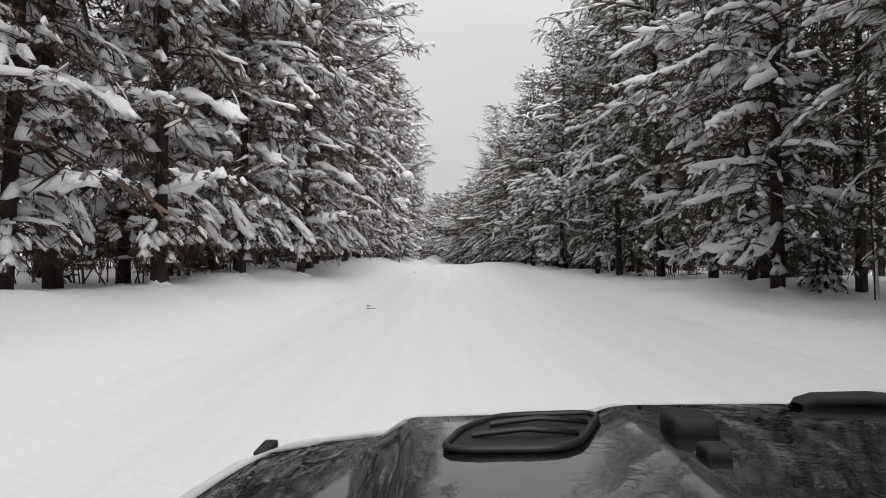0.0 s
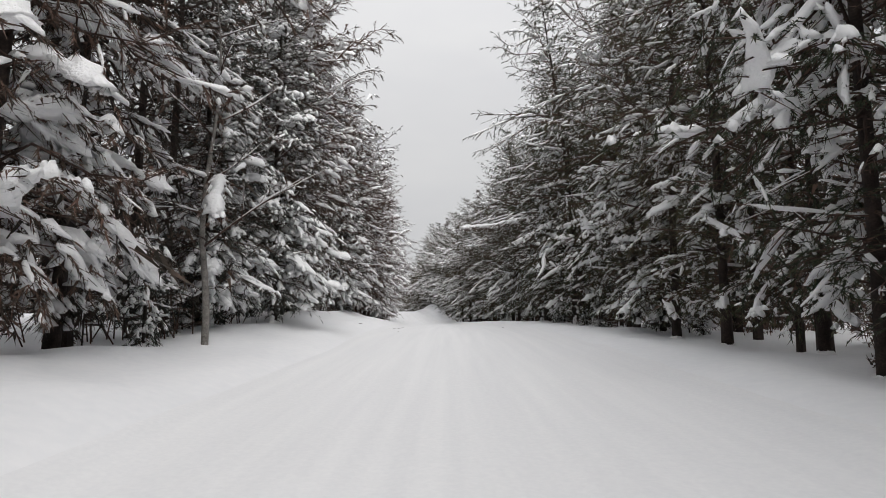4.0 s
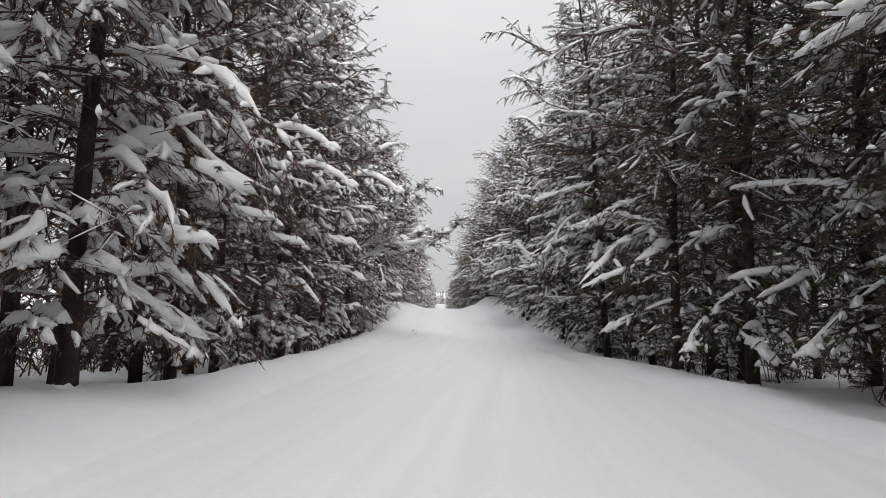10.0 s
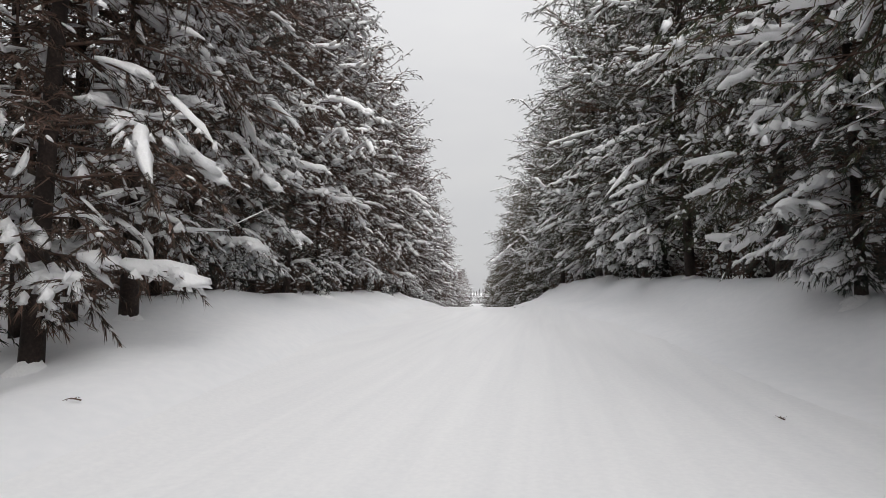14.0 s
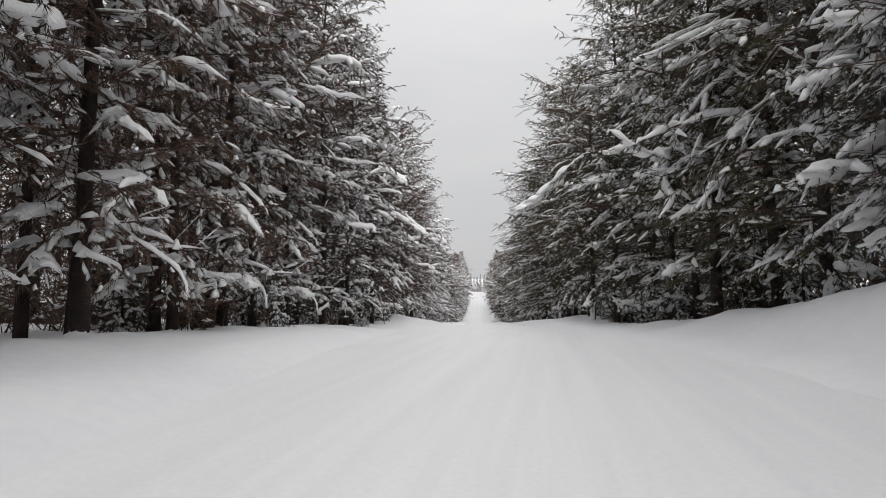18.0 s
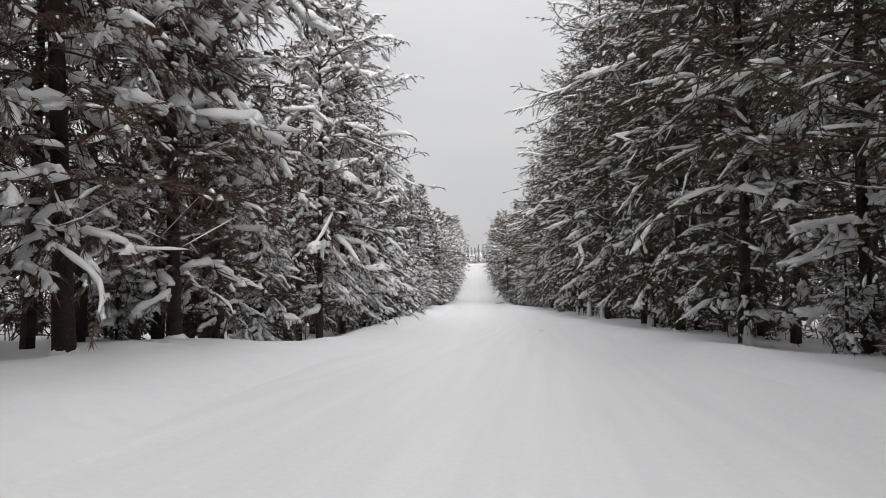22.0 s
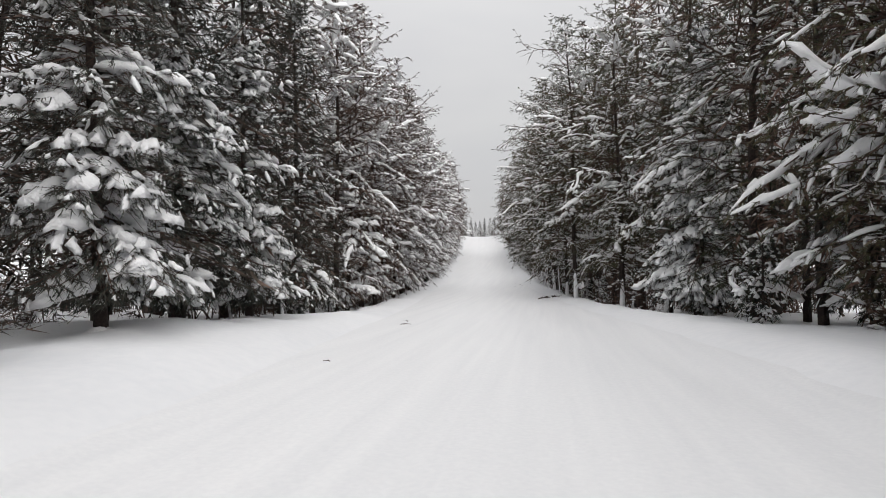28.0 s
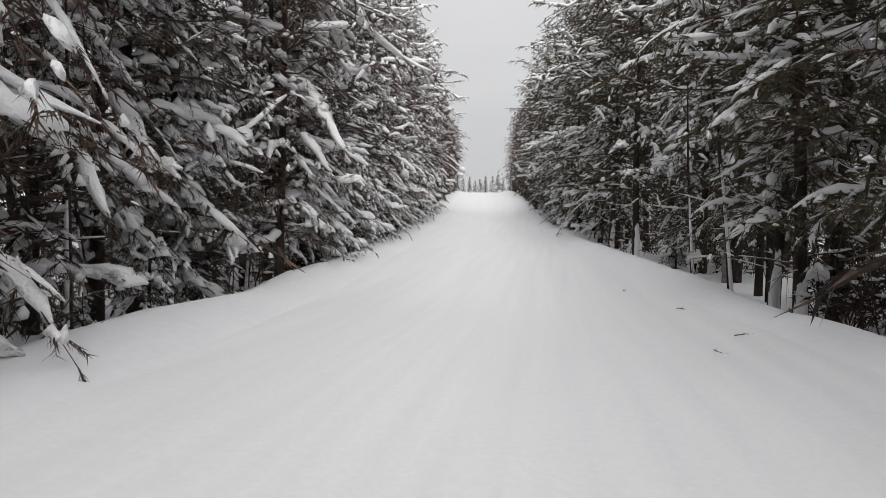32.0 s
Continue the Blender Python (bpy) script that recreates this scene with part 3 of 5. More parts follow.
def raise_tree(name, pieces, needles, bark, label, group):
    """An Empty with a mesh for each part."""
    root = tagged(new(name), label, "tree", group)
    for part_name, mat in (("trunk", bark), ("branch_wood", TWIG), ("crown", needles), ("snow_load", LOAD)):
        soup = pieces[part_name]
        if soup.v:
            ob = mesh_object(part_name, soup.v, soup.f, mat, root, flat=part_name == "crown")
            if part_name != "trunk":
                tagged(ob, kind="stuff")
    for soup in pieces["snow_pillow"]:
        mesh_object("snow_pillow", soup.v, soup.f, LOAD, root)
    for soup in pieces["dead_limb"]:
        mesh_object("dead_limb", soup.v, soup.f, TWIG, root)
    return root


def bare_tree(seed, height, base, spread, first):
    """A leafless birch with snow along its upper sides."""
    rng = np.random.default_rng(seed)
    wood, thin, white = Soup(), Soup(), Soup()
    ph = rng.uniform(0, 6, 2)
    lean = rng.normal(0, 0.05, 2)

    def axis(h):
        return np.array([lean[0] * h + 0.18 * math.sin(h * 0.7 + ph[0]) * min(1, h / 3), lean[1] * h + 0.15 * math.sin(h * 0.6 + ph[1]) * min(1, h / 3), h])

    hs = np.linspace(0, height, 12)
    tube(wood, [axis(h) - (0, 0, 0.4 if h == 0 else 0) for h in hs], [base * (1 - h / height) + 0.01 for h in hs], 7)

    def fork(o, d, L, r, depth):
        bend = rng.normal(0, 0.22, 3) + UP * 0.12
        at = lambda t: o + d * L * t + bend * L * t * t
        tube(thin, [at(t) for t in (0, 0.3, 0.65, 1)], [r, r * 0.75, r * 0.5, r * 0.15], 4 if depth == 0 else 3)
        if depth < 2 or rng.uniform() < 0.3:
            ridge(white, [at(t) + UP * r * 0.6 for t in (0.05, 0.35, 0.7, 0.97)], r * 0.95 + 0.006, r * 0.9 + 0.012, rng)
        if depth < 3:
            for k in range(5 - depth):
                t = rng.uniform(0.25, 0.98)
                e = unit(d + rng.normal(0, 0.6, 3) + bend * t)
                fork(at(t), e, L * rng.uniform(0.3, 0.55), r * 0.5, depth + 1)

    for n in range(11):
        h = first + (height - first) * (n + rng.uniform(0, 1)) / 11.5
        az = n * 2.4 + rng.normal(0, 0.4)
        fork(axis(h), unit(np.array([math.cos(az), math.sin(az), rng.uniform(0.2, 0.9)])), spread * (1 - 0.7 * h / height) * rng.uniform(0.6, 1.2), base * 0.38 * (1 - 0.6 * h / height) + 0.006, 0)
    return {"trunk": wood, "branch_wood": thin, "crown": Soup(), "snow_load": white, "snow_pillow": [], "dead_limb": []}


def crooked_pine(seed, height, base, limbs):
    """An old open-grown pine; limbs: (height on the trunk, heading in degrees, length, rise)."""
    rng = np.random.default_rng(seed)
    wood, thin, green, white = Soup(), Soup(), Soup(), Soup()
    pads = []

    def axis(h):
        return np.array([0.16 * math.sin(h * 0.55) * min(1, h / 3), 0.14 * math.sin(h * 0.7 + 1) * min(1, h / 3), h])

    hs = np.linspace(0, height, 14)
    tube(wood, [axis(h) - (0, 0, 0.4 if h == 0 else 0) for h in hs], [base * (1.25 if h == 0 else 1) * (1 - h / height) ** 0.7 + 0.015 for h in hs], 10)

    def grow(o, d, L, r, depth):
        bend = rng.normal(0, 0.16, 3) - UP * (0.22 if depth else 0.14)
        k1, k2 = rng.uniform(4, 8, 2)
        sd = unit(cross(d, UP))
        at = lambda t: o + d * (L * t) + bend * (L * t * t) + sd * (0.05 * L * math.sin(k1 * t)) + UP * (0.045 * L * math.sin(k2 * t))
        ts = np.linspace(0, 1, 8 if depth == 0 else 5)
        tube(thin, [at(t) for t in ts], [r * (1 - 0.85 * t) + 0.004 for t in ts], 6 if depth == 0 else 4)
        for b0, b1 in ((0.05, 0.4), (0.45, 0.72), (0.75, 1.0)) if depth == 0 else ((0.1, 0.9),):
            ridge(white, [at(t) + UP * r * 0.5 * (1 - t) for t in np.linspace(b0, b1, 6)], 0.075 + r * 1.1 * (1 - b0), 0.08 + r * 0.7, rng, 0.01, True)
        if depth < 2:
            count = int(3 + 2.0 * L) if depth == 0 else 4
            for k in range(count):
                t = 0.2 + 0.8 * (k + rng.uniform(0, 1)) / count
                e = unit(unit(at(min(1, t + 0.05)) - at(t - 0.05)) + sd * rng.choice((-1, 1)) * rng.uniform(0.4, 1.1) + rng.normal(0, 0.25, 3))
                grow(at(t), e, (0.75 + 0.2 * L * (1.1 - t)) * rng.uniform(0.6, 1.2) if depth == 0 else L * rng.uniform(0.4, 0.7), max(0.008, r * 0.3), depth + 1)
        if depth:
            for k in range(5):
                p = at(rng.uniform(0.2, 1.0))
                q = p + (d * 0.6 + rng.normal(0, 0.6, 3) - UP * 0.3) * 0.32
                spray(green, p, q, 11, 0.165, 0.020, rng)
                if rng.uniform() < 0.7:
                    cap(white, (p + q) / 2 + UP * 0.03, unit(q - p), 0.12, 0.09, 0.06, rng)
        elif L > 2.5:
            for t in rng.uniform(0.4, 0.97, 3):
                pad = Soup()
                lump(pad, at(t) + UP * 0.06, np.array([0.3, 0.2, 0.15]) * rng.uniform(0.7, 1.3), rng, d)
                pads.append(pad)

    for h, turn, L, rise in limbs:
        a = radians(turn)
        grow(axis(h), unit(np.array([math.cos(a), math.sin(a), rise])), L, 0.03 + 0.011 * L, 0)
    lump(white, axis(0) + (-0.0, -0.15, 0.05), np.array([0.45, 0.4, 0.3]), rng, (1, 0, 0))
    return {"trunk": wood, "branch_wood": thin, "crown": green, "snow_load": white, "snow_pillow": pads, "dead_limb": []}


def pole(seed, height, base, weather):
    """A thin dead stem with a few stubs."""
    rng = np.random.default_rng(seed)
    wood, thin, white = Soup(), Soup(), Soup()
    lean = rng.normal(0, 0.06, 2)
    bow = rng.normal(0, 0.02, 2)
    axis = lambda h: np.array([lean[0] * h + bow[0] * h * h * 0.3, lean[1] * h + bow[1] * h * h * 0.3, h])
    hs = np.linspace(0, height, 8)
    tube(wood, [axis(h) - (0, 0, 0.4 if h == 0 else 0) for h in hs], [base * (1 - 0.8 * h / height) + 0.006 for h in hs], 6)
    dead = []
    for n in range(9):
        h = rng.uniform(0.8, height * 0.95)
        az = rng.uniform(0, 6.28)
        d = np.array([math.cos(az), math.sin(az), rng.uniform(-0.3, 0.4)]) * rng.uniform(0.3, 1.3)
        tube(thin, [axis(h), axis(h) + d * 0.6, axis(h) + d - UP * 0.08], [0.014, 0.009, 0.003], 3)
        ridge(white, [axis(h) + d * 0.05, axis(h) + d * 0.5, axis(h) + d * 0.95], 0.018, 0.03, rng, 0.012)
    hh = np.linspace(0.05, height * 0.45, 8)
    verts, faces = [], []
    for i, z in enumerate(hh):
        r = base * (1 - 0.8 * z / height) + 0.006
        for j in range(5):
            a = radians(weather + 60 * (j - 2) / 2 * rng.uniform(0.7, 1.1))
            verts.append(axis(z) + np.array([math.cos(a), math.sin(a), 0]) * (r + (-0.01 if j in (0, 4) or i == 7 else 0.016)))
    for i in range(7):
        for j in range(4):
            faces.append((i * 5 + j, i * 5 + j + 1, (i + 1) * 5 + j + 1, (i + 1) * 5 + j))
    white.add(verts, faces)
    return {"trunk": wood, "branch_wood": thin, "crown": Soup(), "snow_load": white, "snow_pillow": [], "dead_limb": dead}


STOCK, used = {}, set()


def stock(kind, name, made, needles, bark, label, group):
    STOCK[kind] = [raise_tree(name, p, needles, bark, label, group) for p in made]


stock("left", "pine_tree", [conifer(11 + i, 16.5 + i, 3.8 + 0.15 * i, 0.8 + 0.4 * (i % 3), "pine", 0.56, 5, 19, 21, 0.58, 1.1, plaster=0.1) for i in range(3)], NEEDLE, BARK,
      "tall dark pine bowed under heavy snow, dead lower limbs", "pines along the forest road")
stock("right", "pine_tree", [conifer(21 + i, 19.5 + i, 4.6 + 0.15 * i, 0.8 + 0.35 * (i % 3), "pine", 0.58, 5, 20, 21, 0.34, 0.9, weather=90, plaster=0.25) for i in range(3)], NEEDLE_GREEN, BARK,
      "tall green pine dusted with snow, snow pasted on its trunk", "pines along the forest road")
stock("bare", "pine_tree", [conifer(28 + i, 18.5 + i, 4.5 + 0.2 * i, 2.5 + 0.35 * i, "pine", 0.58, 5, 20, 21, 0.38, 0.9, weather=90, plaster=1.0, limbs=9) for i in range(3)], NEEDLE_GREEN, BARK,
      "tall pine with a bare snow-pasted lower trunk and dead limbs", "pines along the forest road")
stock("snowy", "pine_tree", [conifer(26 + i, 18 + i, 4.3 + 0.2 * i, 0.8 + 0.4 * i, "pine", 0.57, 5, 19, 21, 0.56, 1.1, weather=90, plaster=0.25) for i in range(2)], NEEDLE_GREEN, BARK,
      "tall dark pine bowed under heavy snow, dead lower limbs", "pines along the forest road")
stock("spruce", "spruce_tree", [conifer(31 + i, 13.5 + 1.5 * i, 2.9 + 0.1 * i, 0.4, "spruce", 0.34, 7, 15, 12, 0.52, 1.15, reach=0.1) for i in range(2)], NEEDLE_SPRUCE, BARK,
      "conical spruce with drooping snow-laden boughs", "spruces along the forest road")
stock("narrow", "spruce_tree", [conifer(151 + i, 13.0 + 0.8 * i, 2.35, 0.5, "spruce", 0.34, 7, 15, 12, 0.50, 1.3, reach=0.0, pillows=10) for i in range(2)], NEEDLE_SPRUCE, BARK,
      "slim conical spruce with tongues of snow on its boughs", "spruces along the forest road")
stock("heavy", "pine_tree", [conifer(161 + i, 17 + i, 3.9 + 0.2 * i, 0.7 + 0.35 * i, "pine", 0.56, 5, 19, 20, 0.80, 1.25, plaster=0.15, pillows=12) for i in range(3)], NEEDLE, BARK,
      "tall pine with nearly every bough loaded with snow", "pines along the forest road")
stock("dark", "spruce_tree", [conifer(36 + i, 16.0, 4.3 - 1.6 * i, 0.4, "spruce", 0.34, 7, 15, 12, 0.22, 0.9, reach=0.0, pillows=4) for i in range(2)], NEEDLE_SPRUCE, BARK,
      "dark pointed spruce with little snow on its top", "spruces along the forest road")
stock("laden", "spruce_tree", [conifer(51 + i, 9 + 2 * i, 2.5 + 0.2 * i, 0.4, "spruce", 0.32, 7, 14, 12, 0.85, 1.4, pillows=12, reach=0.0) for i in range(2)], NEEDLE_SPRUCE, BARK,
      "spruce almost buried under thick pads of snow", "spruces along the forest road")
stock("skirt", "spruce_tree", [conifer(56 + i, 9.2 + 0.8 * i, 3.1, 0.4, "spruce", 0.32, 7, 15, 12, 0.62, 1.15, pillows=8, reach=0.0) for i in range(2)], NEEDLE_SPRUCE, BARK,
      "broad young spruce with fans of snow down to the ground", "spruces along the forest road")
stock("young", "young_spruce", [conifer(41 + i, 5.5 + i, 1.7 + 0.15 * i, 0.25, "spruce", 0.27, 5, 12, 10, 0.8, 1.1, pillows=5, reach=0.0) for i in range(2)], NEEDLE_SPRUCE, BARK,
      "young spruce weighed down with fresh snow", "young spruces at the forest edge")
stock("sapling", "spruce_sapling", [conifer(45 + i, 1.6 + 0.8 * i, 0.65 + 0.2 * i, 0.1, "spruce", 0.2, 4, 7, 7, 0.8, 0.7, pillows=2, reach=0.0, plaster=0) for i in range(2)], NEEDLE_SPRUCE, BARK,
      "small spruce sapling half buried in snow", "saplings at the forest edge")
stock("birch", "birch_tree", [bare_tree(61 + i, 11 + 2 * i, 0.10 + 0.02 * i, 3.2, 2.5) for i in range(2)], NEEDLE, BIRCH, "leafless birch with snow lying along its branches", "birches among the pines")
OLD_LIMBS = [(4.6, 5, 7.4, 0.55), (5.2, -35, 5.0, 0.5), (3.6, 165, 3.8, 0.6), (4.4, 200, 4.4, 0.45), (3.0, 235, 3.0, 0.5), (5.8, 25, 5.6, 0.4), (6.6, 185, 4.6, 0.35), (7.2, -70, 4.2, 0.4),
             (7.6, 60, 4.4, 0.4), (8.3, 0, 4.4, 0.4), (8.8, 140, 4.0, 0.4), (9.5, 290, 3.6, 0.4), (10.2, 30, 3.4, 0.45), (11.0, 200, 3.0, 0.5), (11.8, 100, 2.4, 0.6), (12.4, 330, 2.2, 0.6)]
stock("old", "pine_tree", [crooked_pine(171, 13.5, 0.24, OLD_LIMBS)], NEEDLE, BARK, "old crooked pine reaching snow-covered limbs over the road", "pines along the forest road")
stock("thin", "dead_pine_stem", [pole(71 + i, 5 + 1.5 * i, 0.045 + 0.012 * i, -90) for i in range(3)], NEEDLE, BARK, "thin dead pine stem with snow on its stubs", "dead stems at the forest edge")


def growth(side, y):
    """How tall the trees grow on each side along the road."""
    if side < 0:
        return float(np.interp(y, (0, 60, 120, 220, 240, 262, 280), (1.0, 1.0, 1.0, 1.0, 0.9, 0.9, 1.0)))
    return float(np.interp(y, (0, 60, 115, 150, 165, 335, 348, 372, 385), (1.0, 1.0, 0.93, 0.93, 1.0, 1.0, 0.84, 0.84, 0.95)))


def plant(kind, variant, u, y, scale=1.0, turn=0.0, tip=0.0):
    """Sets a tree on the snow, u metres to the right of the walk's line; tip: degrees by which it leans to the right."""
    src = STOCK[kind][int(variant) % len(STOCK[kind])]
    x, y, z = place(u, y)
    if kind in ("left", "right", "bare", "snowy", "heavy"):
        scale *= growth(u, y)
    m = Matrix.Translation((x, y, z - 0.05)) @ Matrix.Rotation(radians(tip), 4, "Y") @ Matrix.Rotation(turn, 4, "Z") @ Matrix.Diagonal((scale, scale, scale, 1))
    if src.name not in used:
        used.add(src.name)
        src.matrix_basis = m
        return src
    keep = src.matrix_basis.copy()
    src.matrix_basis = Matrix()
    made = copy_thing(src, m)
    src.matrix_basis = keep
    return made


# trees that stand out, by kind, variant, offset from the walk's line, place along it, size and lean
LEFT_TREES = [("left", 0, -5.9, 21.6, 1.0, 2), ("left", 1, -6.1, 23.6, 1.0, -1), ("left", 2, -6.4, 32.2, 1.0, 1), ("left", 3, -6.3, 16.9, 0.9, 0), ("left", 4, -7.6, 48.8, 1.0, 2),
              ("birch", 0, -6.0, 62.0, 0.85, 2), ("spruce", 1, -6.4, 69.0, 0.95, 0), ("birch", 1, -7.6, 83.0, 0.8, 9), ("spruce", 0, -6.7, 86.6, 0.95, 0), ("left", 1, -6.5, 100.0, 1.0, 1),
              ("left", 3, -7.4, 92.5, 0.95, 2), ("left", 0, -6.1, 117.4, 1.05, 0), ("left", 2, -7.2, 121.2, 0.9, 1), ("birch", 0, -6.7, 123.5, 0.6, 4), ("left", 4, -6.1, 126.0, 1.0, 1),
              ("old", 0, -6.7, 154.6, 1.0, 0), ("laden", 1, -8.7, 151.6, 0.85, 0), ("laden", 0, -8.6, 158.2, 0.95, 0), ("young", 1, -7.0, 169.0, 1.05, 0), ("laden", 0, -7.0, 161.8, 0.8, 0), ("laden", 1, -6.1, 113.8, 0.8, 0), ("birch", 1, -7.5, 172.6, 1.0, 4),
              ("left", 3, -6.4, 173.6, 1.05, 0), ("left", 2, -6.6, 176.3, 1.0, 0), ("left", 0, -6.7, 209.8, 1.0, 1)]
LEFT_TREES += [("left", 4, -6.6, 216.6, 1.0, 0), ("left", 1, -6.8, 238.5, 1.05, 0), ("left", 2, -6.9, 243.5, 1.0, 0), ("left", 3, -6.8, 250.5, 1.0, 1), ("left", 0, -7.0, 257.5, 1.0, 0),
               ("left", 4, -6.8, 265.0, 1.1, 0), ("left", 1, -7.0, 274.0, 1.1, -2), ("spruce", 0, -7.6, 281.0, 0.72, 0), ("heavy", 2, -6.9, 285.9, 0.9, 0), ("heavy", 1, -7.0, 290.6, 1.0, 0), ("spruce", 1, -7.4, 295.6, 0.85, 0), ("skirt", 1, -7.0, 300.5, 1.3, 0), ("skirt", 0, -7.3, 306.4, 1.15, 0),
               ("skirt", 1, -7.0, 311.9, 1.0, 0), ("left", 2, -7.4, 319.0, 0.52, 0), ("spruce", 0, -7.0, 315.4, 0.5, 0), ("spruce", 1, -6.9, 323.0, 0.5, 0), ("spruce", 2, -6.8, 327.5, 0.52, 0), ("dark", 0, -8.0, 332.5, 1.05, 0), ("spruce", 0, -7.2, 337.5, 0.75, 0),
               ("narrow", 0, -7.0, 343.3, 0.95, 0), ("narrow", 1, -7.1, 346.3, 0.95, 0), ("narrow", 0, -6.9, 350.0, 0.9, 0), ("dark", 1, -7.3, 355.6, 0.9, 0), ("left", 0, -7.2, 364.0, 0.85, 2), ("left", 3, -6.2, 374.6, 0.9, 3), ("left", 1, -6.2, 385.0, 0.9, 2), ("left", 2, -6.3, 398.3, 0.9, 1)]
RIGHT_TREES = [("snowy", 0, 8.3, 15.3, 1.05, 0), ("snowy", 1, 8.1, 30.2, 1.0, 0), ("right", 2, 9.0, 31.4, 1.0, 0), ("snowy", 3, 8.2, 35.5, 0.9, 0), ("right", 4, 7.5, 43.2, 1.0, -1),
               ("snowy", 0, 8.7, 50.8, 1.0, -1), ("right", 1, 7.6, 58.0, 1.0, 0), ("right", 2, 8.8, 84.6, 1.1, -5), ("right", 3, 9.0, 88.0, 1.0, 0), ("right", 4, 8.9, 96.6, 1.0, 0),
               ("snowy", 0, 8.5, 125.2, 1.0, -1), ("right", 1, 7.4, 132.9, 0.95, 0), ("right", 2, 7.0, 136.6, 0.95, 0), ("right", 3, 6.9, 144.2, 1.05, -3), ("right", 4, 7.1, 155.0, 0.95, 0),
               ("right", 0, 7.0, 168.0, 0.95, 0), ("right", 1, 7.3, 172.4, 1.0, 0), ("spruce", 0, 7.6, 178.6, 0.9, 0), ("right", 2, 8.2, 182.6, 1.0, 0), ("right", 3, 7.8, 217.5, 1.0, 0)]
RIGHT_TREES += [("right", 4, 7.7, 247.4, 1.0, 0), ("bare", 0, 7.8, 254.8, 1.05, 0), ("right", 1, 8.4, 265.5, 1.05, 0), ("bare", 2, 7.9, 272.3, 1.15, 0), ("right", 3, 7.4, 279.2, 1.0, 0),
                ("right", 4, 7.8, 285.6, 0.95, 0), ("right", 0, 7.7, 289.1, 1.0, 0), ("right", 1, 7.9, 290.9, 0.9, 0), ("right", 2, 7.5, 296.9, 1.0, 0), ("bare", 3, 8.2, 302.2, 1.0, 0),
                ("bare", 4, 7.8, 304.4, 1.0, 0), ("right", 0, 7.8, 308.0, 1.0, 0), ("laden", 1, 8.3, 357.0, 1.0, 0), ("bare", 1, 7.3, 364.8, 1.0, -1), ("bare", 2, 5.9, 370.3, 1.0, 0),
                ("bare", 3, 6.1, 375.0, 0.95, -2), ("thin", 1, 5.8, 376.4, 1.0, 0), ("bare", 4, 6.2, 382.0, 0.95, -3), ("thin", 2, 6.3, 387.6, 1.0, -4), ("thin", 0, 6.4, 389.4, 1.0, 2),
                ("bare", 0, 7.3, 395.5, 1.0, -3), ("bare", 1, 7.7, 397.6, 0.9, 2), ("bare", 2, 7.4, 409.9, 1.0, 0), ("birch", 0, 9.0, 404.0, 1.0, 0), ("birch", 1, 6.9, 153.6, 0.36, 14)]
rng = np.random.default_rng(7)
taken = {-1: [], 1: []}
known_trees = {}
for side, known in ((-1, LEFT_TREES), (1, RIGHT_TREES)):
    for kind, variant, u, y, size, tip in known:
        if kind == "left" and (y < 62 or 110 < y < 128 or 140 < y < 160 or y > 362):
            kind = "heavy"
        elif kind == "right" and (y < 62 or 142 < y < 185 or 205 < y < 245):
            kind = "snowy"
        away = rng.uniform(-0.5, 0.5) + (0 if side < 0 else math.pi)
        known_trees[u, y] = plant(kind, variant, u, y, size, away if kind not in ("thin", "old") else 0.0, tip)
        taken[side].append((u, y))


def line(side, y):
    """How far from the walk's line the forest begins."""
    if side < 0:
        return -np.interp(y, (0, 40, 60, 90, 130, 160, 240, 280, 350, 380, 500), (6.6, 7.0, 6.6, 6.9, 6.6, 6.7, 7.0, 7.0, 6.9, 6.5, 6.0))
    return np.interp(y, (0, 30, 60, 90, 125, 145, 180, 250, 300, 350, 372, 400, 500), (8.6, 8.6, 8.0, 9.1, 8.6, 7.4, 8.0, 8.0, 8.0, 8.4, 6.6, 7.2, 6.8))


